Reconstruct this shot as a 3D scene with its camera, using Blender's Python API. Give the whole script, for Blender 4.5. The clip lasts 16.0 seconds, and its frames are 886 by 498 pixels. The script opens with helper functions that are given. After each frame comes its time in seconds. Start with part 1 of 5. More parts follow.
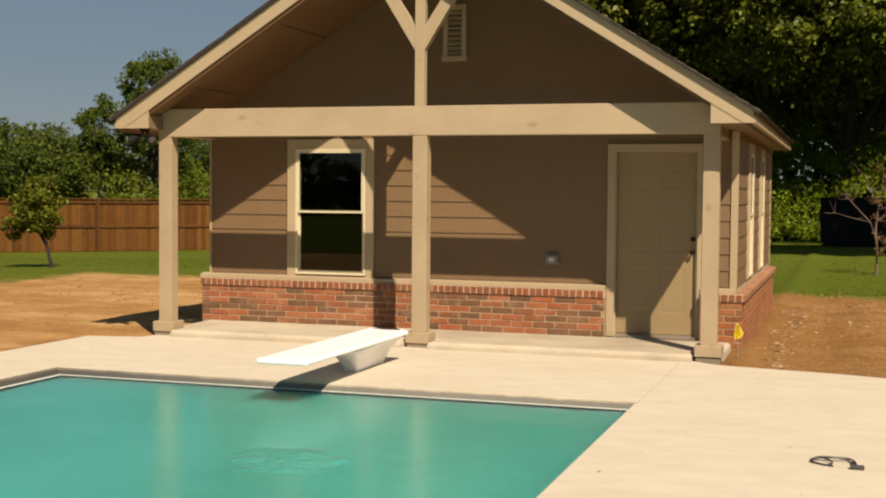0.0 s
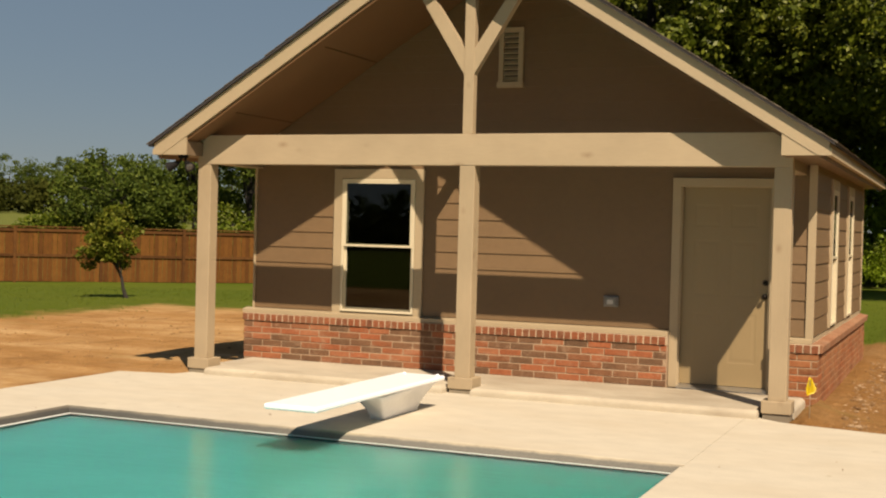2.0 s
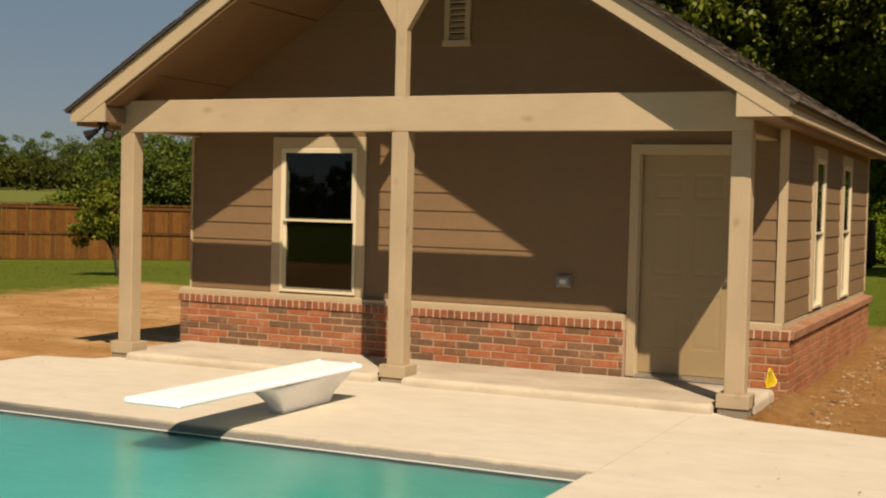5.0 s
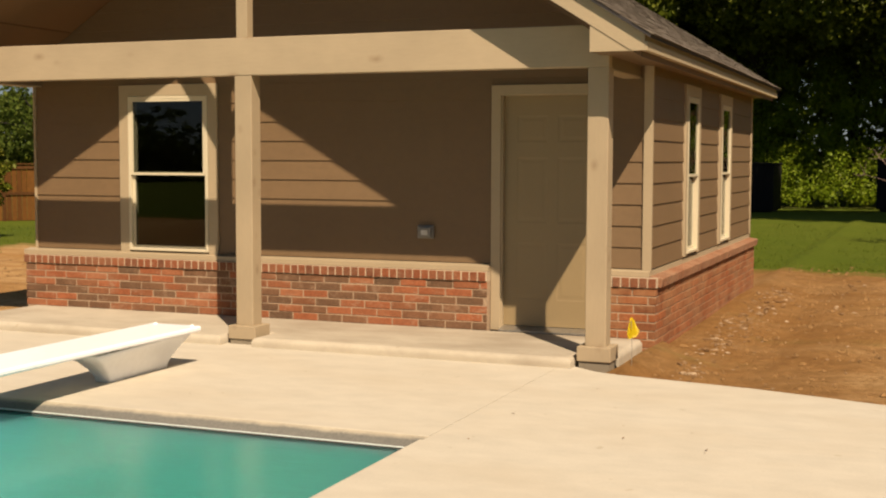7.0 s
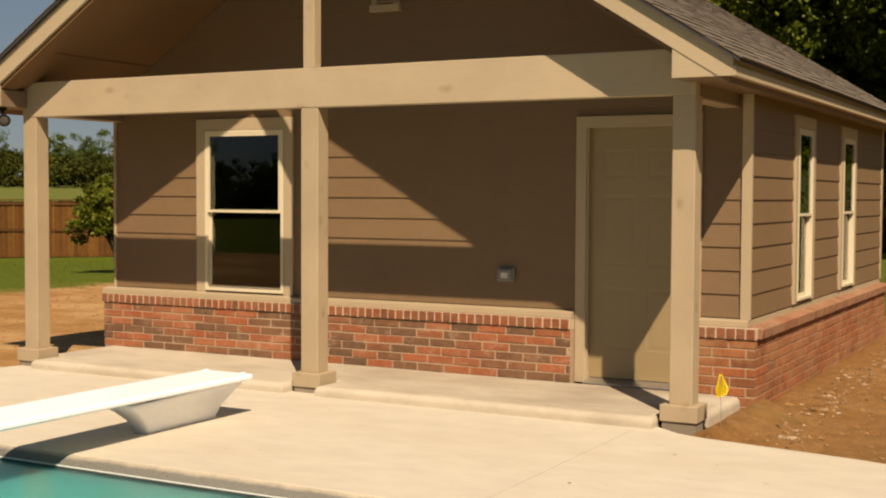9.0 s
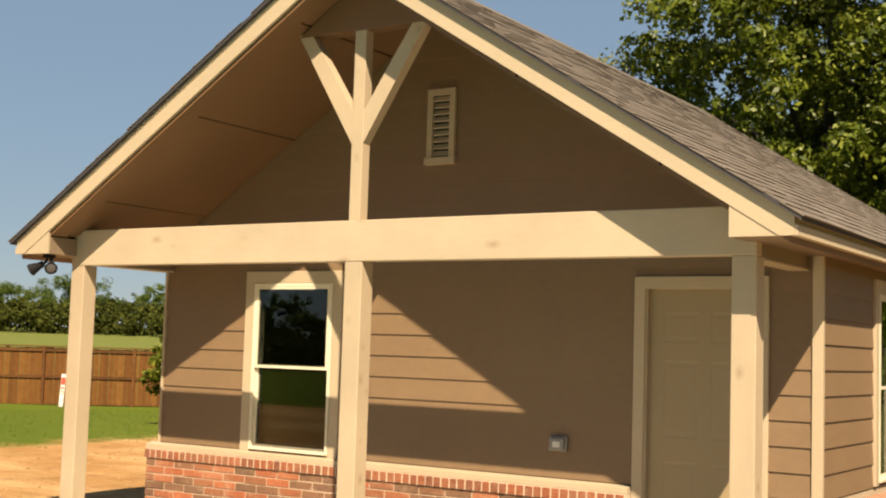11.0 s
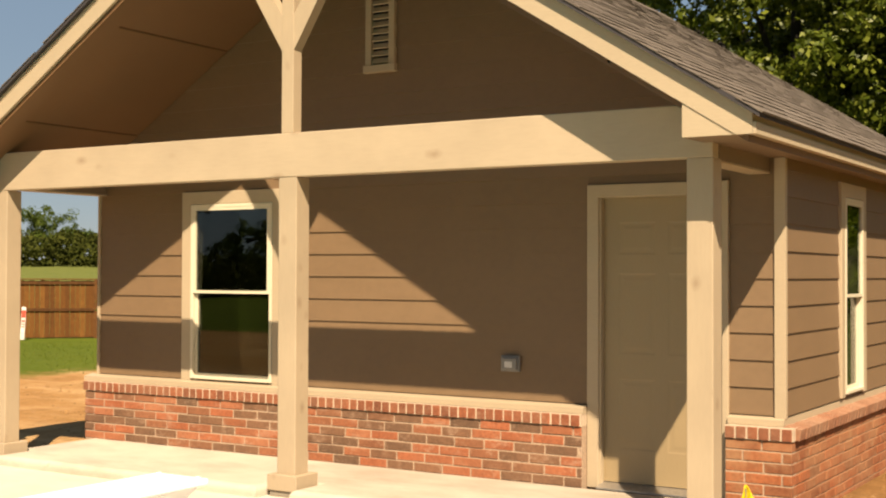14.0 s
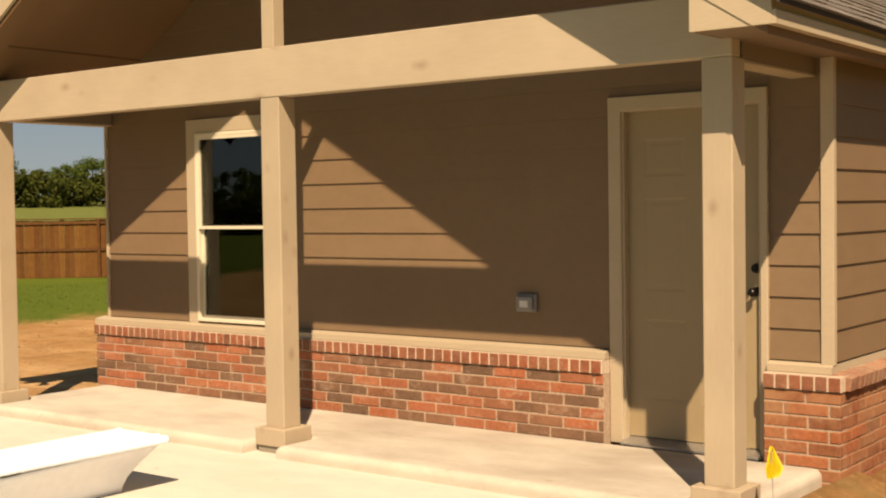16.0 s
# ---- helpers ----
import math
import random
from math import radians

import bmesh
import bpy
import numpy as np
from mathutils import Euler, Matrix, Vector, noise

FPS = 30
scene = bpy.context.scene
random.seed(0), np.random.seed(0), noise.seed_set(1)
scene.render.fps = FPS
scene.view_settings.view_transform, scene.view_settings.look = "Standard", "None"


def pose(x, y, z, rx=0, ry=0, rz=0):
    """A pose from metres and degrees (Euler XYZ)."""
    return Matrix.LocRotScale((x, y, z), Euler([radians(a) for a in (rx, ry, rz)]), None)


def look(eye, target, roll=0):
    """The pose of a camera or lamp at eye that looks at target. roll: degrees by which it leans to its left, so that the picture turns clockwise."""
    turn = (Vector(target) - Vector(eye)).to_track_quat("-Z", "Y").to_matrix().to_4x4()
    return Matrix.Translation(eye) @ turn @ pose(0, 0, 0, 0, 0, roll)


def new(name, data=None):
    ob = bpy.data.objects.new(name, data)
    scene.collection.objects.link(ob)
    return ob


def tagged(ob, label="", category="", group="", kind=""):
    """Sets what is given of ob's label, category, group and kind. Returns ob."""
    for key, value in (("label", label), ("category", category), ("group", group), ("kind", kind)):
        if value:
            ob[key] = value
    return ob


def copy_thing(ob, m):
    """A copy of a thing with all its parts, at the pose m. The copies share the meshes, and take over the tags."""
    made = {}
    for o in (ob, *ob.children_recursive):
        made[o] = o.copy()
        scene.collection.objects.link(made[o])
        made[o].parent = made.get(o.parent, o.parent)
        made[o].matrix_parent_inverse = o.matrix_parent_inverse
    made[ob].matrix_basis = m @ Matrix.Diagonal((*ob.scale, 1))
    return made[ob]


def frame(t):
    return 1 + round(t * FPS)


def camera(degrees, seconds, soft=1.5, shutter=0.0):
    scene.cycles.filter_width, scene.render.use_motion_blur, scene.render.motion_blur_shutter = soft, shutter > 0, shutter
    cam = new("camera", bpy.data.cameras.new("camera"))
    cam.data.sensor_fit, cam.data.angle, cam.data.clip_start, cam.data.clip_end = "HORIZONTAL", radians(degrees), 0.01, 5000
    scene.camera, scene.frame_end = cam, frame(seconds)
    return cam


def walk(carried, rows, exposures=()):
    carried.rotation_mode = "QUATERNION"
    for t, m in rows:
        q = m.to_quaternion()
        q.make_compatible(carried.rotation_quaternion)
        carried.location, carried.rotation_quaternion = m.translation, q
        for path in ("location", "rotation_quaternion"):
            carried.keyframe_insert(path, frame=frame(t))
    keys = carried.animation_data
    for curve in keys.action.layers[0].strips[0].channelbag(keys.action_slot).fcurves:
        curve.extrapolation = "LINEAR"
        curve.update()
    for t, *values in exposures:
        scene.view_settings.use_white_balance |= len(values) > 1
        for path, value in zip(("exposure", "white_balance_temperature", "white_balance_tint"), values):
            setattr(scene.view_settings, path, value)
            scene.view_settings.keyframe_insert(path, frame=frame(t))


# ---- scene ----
cam = camera(39.0, 16.0, soft=2.1)
PATH = [
    (0, (4.313, -13.775, 1.654), (3.696, -11.875, 1.565), 0.5),
    (0.5, (4.394, -13.451, 1.668), (3.759, -11.556, 1.593), 0.3),
    (1, (4.399, -13.185, 1.666), (3.81, -11.274, 1.638), 0.5),
    (1.5, (4.433, -12.906, 1.649), (3.747, -11.028, 1.624), 0.5),
    (2, (4.56, -12.679, 1.631), (3.784, -10.836, 1.599), 1.5),
    (2.5, (4.621, -12.454, 1.603), (3.903, -10.588, 1.553), 1.1),
    (3, (4.699, -12.188, 1.618), (3.95, -10.335, 1.549), 0.8),
    (5.5, (5.22, -10.959, 1.608), (4.36, -9.155, 1.534), 1.5),
    (6, (5.28, -10.777, 1.596), (4.456, -8.958, 1.482), 1.2),
    (6.5, (5.327, -10.522, 1.593), (4.519, -8.696, 1.484), 1.7),
    (7, (5.422, -10.321, 1.578), (4.682, -8.469, 1.434), 0.2),
    (7.5, (5.6, -10.052, 1.575), (4.704, -8.264, 1.53), 1.2),
    (8, (5.622, -9.827, 1.58), (4.647, -8.083, 1.493), 1.4),
    (8.5, (5.584, -9.64, 1.584), (4.624, -7.886, 1.52), 1.1),
    (9, (5.627, -9.363, 1.581), (4.672, -7.608, 1.495), 0.3),
    (9.5, (5.673, -9.133, 1.596), (4.617, -7.435, 1.641), 1.9),
    (10, (5.704, -8.951, 1.603), (4.652, -7.254, 1.715), 1.8),
    (12.5, (5.654, -8.533, 1.626), (4.499, -6.914, 1.835), 1.7),
    (13, (5.67, -8.473, 1.582), (4.546, -6.821, 1.656), 0.8),
    (13.5, (5.639, -8.287, 1.552), (4.583, -6.588, 1.593), 1.1),
    (14, (5.566, -8.109, 1.586), (4.512, -6.409, 1.625), 0.2),
    (14.5, (5.622, -7.761, 1.574), (4.497, -6.108, 1.562), -0.0),
    (15, (5.614, -7.579, 1.536), (4.486, -5.929, 1.461), -0.0),
    (15.5, (5.58, -7.306, 1.609), (4.437, -5.665, 1.587), 0.3),
    (16, (5.642, -6.808, 1.552), (4.429, -5.219, 1.486), -0.8),
]
EXPOSURES = [(0.0, 0.60, 7400, 13.5), (3.0, 0.60, 7500, 14.5), (5.5, 0.52, 7550, 15), (9.0, 0.55, 7700, 16), (10.0, 0.94, 7550, 14.5), (12.5, 1.58, 7100, 11.5), (14.0, 1.21, 7500, 15), (16.0, 0.91, 7800, 17.5)]
walk(cam, [(t, look(eye, target, roll)) for t, eye, target, roll in PATH], EXPOSURES)

# ---- sky and sun ----
SUN_DIR = Vector((0.815, -1.0, 1.385)).normalized()
world = bpy.data.worlds.new("sky")
scene.world = world
world.use_nodes = True
wn = world.node_tree.nodes
sky = wn.new("ShaderNodeTexSky")
sky.sky_type = "NISHITA"
sky.sun_disc = False
sky.sun_elevation = math.asin(SUN_DIR.z)
sky.sun_rotation = math.atan2(SUN_DIR.x, SUN_DIR.y)
sky.air_density, sky.dust_density, sky.ozone_density = 1.0, 0.1, 1.5
haze = wn.new("ShaderNodeMix")          # thin summer haze evens the sky out
haze.data_type = "RGBA"
haze.inputs[0].default_value = 0.6
haze.inputs[7].default_value = (4.05, 6.4, 9.3, 1)
world.node_tree.links.new(sky.outputs[0], haze.inputs[6])
world.node_tree.links.new(haze.outputs[2], wn["Background"].inputs[0])
wn["Background"].inputs[1].default_value = 0.0265
sun_data = bpy.data.lights.new("sun", "SUN")
sun_data.energy, sun_data.angle, sun_data.color = 5.0, radians(0.55), (1.0, 0.90, 0.75)
sun = new("sun", sun_data)
sun.matrix_world = look(SUN_DIR * 60, (0, 0, 0))


# ---- materials ----
def nodes_of(name):
    m = bpy.data.materials.new(name)
    m.use_nodes = True
    nt = m.node_tree
    return m, nt, nt.nodes["Principled BSDF"]


def link(nt, a, b):
    nt.links.new(a, b)


def coords(nt, scale=(1, 1, 1), world_space=True):
    if world_space:
        src = nt.nodes.new("ShaderNodeNewGeometry").outputs["Position"]
    else:
        src = nt.nodes.new("ShaderNodeTexCoord").outputs["Object"]
    mp = nt.nodes.new("ShaderNodeMapping")
    mp.inputs["Scale"].default_value = scale
    link(nt, src, mp.inputs["Vector"])
    return mp.outputs[0]


def noise_of(nt, vec, scale, detail=4.0, rough=0.6):
    n = nt.nodes.new("ShaderNodeTexNoise")
    n.inputs["Scale"].default_value = scale
    n.inputs["Detail"].default_value = detail
    n.inputs["Roughness"].default_value = rough
    if vec is not None:
        link(nt, vec, n.inputs["Vector"])
    return n.outputs["Fac"]


def ramp(nt, fac, stops):
    r = nt.nodes.new("ShaderNodeValToRGB")
    e = r.color_ramp.elements
    while len(e) < len(stops):
        e.new(0.5)
    for el, (p, c) in zip(e, stops):
        el.position = p
        el.color = (*c, 1) if len(c) == 3 else c
    link(nt, fac, r.inputs[0])
    return r.outputs[0]


def mixc(nt, fac, a, b, mode="MIX"):
    m = nt.nodes.new("ShaderNodeMix")
    m.data_type, m.blend_type = "RGBA", mode
    for sock, v in ((m.inputs[0], fac), (m.inputs[6], a), (m.inputs[7], b)):
        if isinstance(v, (int, float)):
            sock.default_value = v
        elif isinstance(v, tuple):
            sock.default_value = (*v, 1)
        else:
            link(nt, v, sock)
    return m.outputs[2]


def mathn(nt, op, a, b=0.0):
    m = nt.nodes.new("ShaderNodeMath")
    m.operation = op
    for sock, v in zip(m.inputs, (a, b)):
        if isinstance(v, (int, float)):
            sock.default_value = v
        else:
            link(nt, v, sock)
    return m.outputs[0]


def bump(nt, bsdf, height, strength, dist):
    b = nt.nodes.new("ShaderNodeBump")
    b.inputs["Strength"].default_value = strength
    b.inputs["Distance"].default_value = dist
    link(nt, height, b.inputs["Height"])
    link(nt, b.outputs[0], bsdf.inputs["Normal"])


def paint(name, colour, rough=0.55, grain=(1, 1, 12), vary=0.12, stain=0.1, grain_scale=30.0, bump_s=0.15, knots=False):
    """Painted or stained wood: fine grain along the long side, and broad uneven patches."""
    m, nt, b = nodes_of(name)
    v = coords(nt, grain)
    fine = noise_of(nt, v, grain_scale, 5, 0.65)
    broad = noise_of(nt, coords(nt), 1.7, 4, 0.55)
    dark = tuple(c * (1 - 2 * vary) for c in colour)
    lite = tuple(min(1, c * (1 + vary)) for c in colour)
    c = ramp(nt, fine, [(0.3, dark), (0.55, colour), (0.8, lite)])
    c = mixc(nt, stain, c, ramp(nt, broad, [(0.35, tuple(x * 0.6 for x in colour)), (0.65, tuple(min(1, x * 1.15) for x in colour))]))
    if knots:
        vor = nt.nodes.new("ShaderNodeTexVoronoi")
        vor.inputs["Scale"].default_value = 1.0
        link(nt, coords(nt, knots), vor.inputs["Vector"])
        wob = mathn(nt, "ADD", vor.outputs["Distance"], mathn(nt, "MULTIPLY", noise_of(nt, coords(nt), 25, 3), 0.10))
        kn = ramp(nt, wob, [(0.09, (1, 1, 1)), (0.25, (0, 0, 0))])
        c = mixc(nt, mathn(nt, "MULTIPLY", kn, 0.6), c, tuple(x * f for x, f in zip(colour, (0.55, 0.46, 0.40))))
    link(nt, c, b.inputs["Base Color"])
    link(nt, mathn(nt, "ADD", mathn(nt, "MULTIPLY", fine, 0.2), rough - 0.1), b.inputs["Roughness"])
    bump(nt, b, fine, bump_s, 0.004)
    return m


def plain(name, colour, rough=0.5, metal=0.0, vary=0.15, scale=40.0, bump_s=0.05):
    m, nt, b = nodes_of(name)
    n = noise_of(nt, coords(nt), scale, 4)
    c = ramp(nt, n, [(0.3, tuple(x * (1 - vary) for x in colour)), (0.7, tuple(min(1, x * (1 + vary)) for x in colour))])
    link(nt, c, b.inputs["Base Color"])
    b.inputs["Roughness"].default_value = rough
    b.inputs["Metallic"].default_value = metal
    bump(nt, b, n, bump_s, 0.003)
    return m


def pieces(name, stops, rough, island, fine_scale=60.0, bump_s=0.4, stain=None, grain=(1, 1, 1), much=0.75, smear=None):
    """For bricks, shingles, pickets: a colour of its own for each piece."""
    m, nt, b = nodes_of(name)
    if island:
        rnd = nt.nodes.new("ShaderNodeNewGeometry").outputs["Random Per Island"]
    else:
        rnd = nt.nodes.new("ShaderNodeObjectInfo").outputs["Random"]
    c = ramp(nt, rnd, stops)
    fine = noise_of(nt, coords(nt, grain), fine_scale, 5, 0.7)
    c = mixc(nt, 0.75, c, ramp(nt, fine, [(0.3, (0.55, 0.52, 0.5)), (0.6, (1.0, 1.0, 1.0)), (0.8, (1.25, 1.2, 1.15))]), "MULTIPLY")
    blot = noise_of(nt, coords(nt), 6.0, 3)
    c = mixc(nt, 0.35, c, ramp(nt, blot, [(0.35, (0.6, 0.58, 0.56)), (0.65, (1.1, 1.1, 1.1))]), "MULTIPLY")
    if stain:
        st = ramp(nt, noise_of(nt, coords(nt), 2.3, 5, 0.7), [(0.38, (0, 0, 0)), (0.68, (much, much, much))])
        c = mixc(nt, st, c, stain)
    if smear:
        sm = ramp(nt, noise_of(nt, coords(nt, (1, 1, 1.6)), 8.0, 7, 0.75), [(0.54, (0, 0, 0)), (0.74, (0.6, 0.6, 0.6))])
        c = mixc(nt, sm, c, smear)
    link(nt, c, b.inputs["Base Color"])
    b.inputs["Roughness"].default_value = rough
    b.inputs["Specular IOR Level"].default_value = 0.2
    bump(nt, b, fine, bump_s, 0.004)
    return m


SIDING = paint("siding_paint", (0.158, 0.096, 0.0465), 0.6, (1, 12, 1), 0.05, 0.12, 14.0, 0.10)
SIDING_SIDE = paint("siding_paint_side", (0.158, 0.096, 0.0465), 0.6, (12, 1, 1), 0.05, 0.12, 14.0, 0.10)
TRIM = paint("trim_paint", (0.357, 0.278, 0.178), 0.55, (1, 1, 10), 0.05, 0.12, 25.0, 0.12)
POST_WOOD = paint("stained_post_wood", (0.34, 0.261, 0.166), 0.65, (7, 7, 1), 0.035, 0.2, 9.0, 0.15, knots=(5.5, 5.5, 3.6))
BEAM_WOOD = paint("stained_beam_wood", (0.365, 0.282, 0.183), 0.65, (1, 8, 8), 0.035, 0.2, 9.0, 0.15, knots=(2.5, 4.6, 5.0))
# brown paint; the warm orange bounce light under the roof is mixed into its colour
CEILING = paint("ceiling_paint_with_bounce", (0.128, 0.064, 0.024), 0.6, (1, 8, 1), 0.06, 0.15, 12.0, 0.08)
DOOR_PAINT = paint("door_paint", (0.255, 0.184, 0.095), 0.45, (10, 10, 1), 0.03, 0.08, 20.0, 0.04)
VINYL = plain("window_vinyl", (0.531, 0.465, 0.332), 0.4, 0, 0.03)
MORTAR = plain("mortar", (0.325, 0.225, 0.145), 0.9, 0, 0.3, 60, 0.5)
MORTAR_MUD = plain("muddy_mortar", (0.23, 0.122, 0.060), 0.95, 0, 0.35, 25, 0.5)
MORTAR_PALE = plain("pale_mortar", (0.42, 0.32, 0.22), 0.9, 0, 0.2, 60, 0.5)
BRICK_STOPS = [(0.0, (0.118, 0.069, 0.041)), (0.36, (0.160, 0.082, 0.045)), (0.47, (0.235, 0.086, 0.040)), (0.58, (0.285, 0.090, 0.040)), (0.76, (0.322, 0.100, 0.044)), (0.9, (0.29, 0.104, 0.048)), (1.0, (0.34, 0.13, 0.064))]
BRICK = pieces("brick_clay", BRICK_STOPS, 0.85, False, 45.0, 0.5, stain=(0.36, 0.175, 0.095), much=0.25, smear=(0.40, 0.27, 0.18))
ROWLOCK_STOPS = [(0.0, (0.155, 0.062, 0.034)), (0.4, (0.225, 0.074, 0.036)), (0.75, (0.265, 0.083, 0.038)), (1.0, (0.20, 0.082, 0.045))]
ROWLOCK = pieces("rowlock_clay", ROWLOCK_STOPS, 0.9, False, 45.0, 0.5, stain=(0.26, 0.135, 0.075), much=0.35, smear=(0.33, 0.22, 0.14))
DUSTY_STOPS = [(0.0, (0.22, 0.100, 0.056)), (0.5, (0.28, 0.118, 0.062)), (1.0, (0.25, 0.125, 0.072))]
ROWLOCK_DUSTY = pieces("rowlock_clay_dusty", DUSTY_STOPS, 0.9, False, 45.0, 0.5, stain=(0.33, 0.205, 0.125), much=0.6, smear=(0.36, 0.25, 0.16))
BRICK_SIDE_STOPS = [(0.0, (0.194, 0.0731, 0.0344)), (0.4, (0.279, 0.0903, 0.0361)), (0.75, (0.32, 0.103, 0.0413)), (1.0, (0.243, 0.0903, 0.0396))]
BRICK_SIDE = pieces("brick_clay_muddy", BRICK_SIDE_STOPS, 0.9, False, 45.0, 0.5, stain=(0.30, 0.162, 0.080), much=0.85, smear=(0.32, 0.20, 0.11))
SHINGLE_STOPS = [(0.0, (0.112, 0.091, 0.072)), (0.35, (0.146, 0.119, 0.093)), (0.7, (0.130, 0.107, 0.085)), (1.0, (0.168, 0.138, 0.109))]
SHINGLE = pieces("shingle_single", SHINGLE_STOPS, 0.95, False, 70.0, 0.7)
SHINGLE_JOINED = pieces("shingle_joined", SHINGLE_STOPS, 0.95, True, 70.0, 0.7)
ROOF_EDGE = plain("roof_edge_dark", (0.0291, 0.0249, 0.0249), 0.9)
PICKET = pieces("cedar_picket", [(0.0, (0.088, 0.0325, 0.006)), (0.5, (0.124, 0.0475, 0.0085)), (1.0, (0.156, 0.065, 0.0125))], 0.85, False, 10.0, 0.3, grain=(8, 8, 0.8))
RAIL = pieces("cedar_rail", [(0.0, (0.0723, 0.0281, 0.0064)), (1.0, (0.111, 0.0452, 0.0112))], 0.85, False, 12.0, 0.3)
WHITE_GEL = plain("white_fibreglass", (0.84, 0.86, 0.89), 0.3, 0, 0.03, 20, 0.02)
BLACK_METAL = plain("black_metal", (0.010, 0.009, 0.009), 0.7, 0.0)
BLACK_METAL.node_tree.nodes["Principled BSDF"].inputs["Specular IOR Level"].default_value = 0.12
DARK_BRONZE = plain("dark_bronze", (0.0166, 0.0124, 0.00996), 0.35, 0.8)
ALU = plain("threshold_aluminium", (0.515, 0.498, 0.465), 0.35, 0.9)
LAMP_GLASS = plain("floodlamp_glass", (0.0581, 0.0498, 0.0456), 0.12, 0.0)
OUTLET_PLASTIC = plain("outlet_cover_plastic", (0.166, 0.154, 0.141), 0.3)
OUTLET_FACE = plain("outlet_face", (0.457, 0.432, 0.398), 0.4)
FLAG_YELLOW = plain("flag_yellow", (0.764, 0.564, 0.0166), 0.45, 0, 0.05)
SOFFIT = paint("soffit_paint", (0.166, 0.112, 0.0664), 0.6, (1, 1, 1), 0.05, 0.12, 12.0, 0.05)
PEBBLE = pieces("pebble_stone", [(0.0, (0.16, 0.085, 0.035)), (0.6, (0.23, 0.135, 0.065)), (1.0, (0.47, 0.345, 0.22))], 0.9, True, 40.0, 0.4)
CLOD = plain("crumbled_soil", (0.20, 0.105, 0.036), 0.95, 0, 0.45, 9, 0.4)
BARK = paint("oak_bark", (0.019, 0.015, 0.011), 0.95, (6, 6, 0.8), 0.3, 0.3, 8.0, 0.9)
DEAD_BARK = paint("dead_grey_bark", (0.158, 0.104, 0.083), 0.9, (6, 6, 0.8), 0.2, 0.3, 10.0, 0.6)
CORD = plain("cord_grey", (0.0373, 0.0373, 0.0373), 0.6)


def concrete(name, colour, warm, soil=0.5):
    m, nt, b = nodes_of(name)
    fine = noise_of(nt, coords(nt), 55, 6, 0.7)
    mid = noise_of(nt, coords(nt, (1, 1.6, 1)), 3.2, 5, 0.6)
    broad = noise_of(nt, coords(nt, (0.7, 1.3, 1)), 0.9, 6, 0.65)
    c = ramp(nt, fine, [(0.3, tuple(x * 0.9 for x in colour)), (0.7, tuple(x * 1.06 for x in colour))])
    c = mixc(nt, 0.5, c, ramp(nt, mid, [(0.3, tuple(x * 0.84 for x in colour)), (0.62, tuple(x * 1.06 for x in colour))]))
    st = ramp(nt, broad, [(0.44, (0, 0, 0)), (0.72, (soil, soil, soil))])
    c = mixc(nt, st, c, warm)
    spots = ramp(nt, noise_of(nt, coords(nt), 9, 2, 0.4), [(0.24, (0.75, 0.7, 0.62)), (0.28, (1, 1, 1))])
    c = mixc(nt, 0.5, c, spots, "MULTIPLY")
    link(nt, c, b.inputs["Base Color"])
    b.inputs["Roughness"].default_value = 0.85
    bump(nt, b, fine, 0.25, 0.003)
    return m


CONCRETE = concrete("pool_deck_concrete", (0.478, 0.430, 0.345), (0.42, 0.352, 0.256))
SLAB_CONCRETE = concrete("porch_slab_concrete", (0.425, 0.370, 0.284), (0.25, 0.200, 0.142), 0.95)


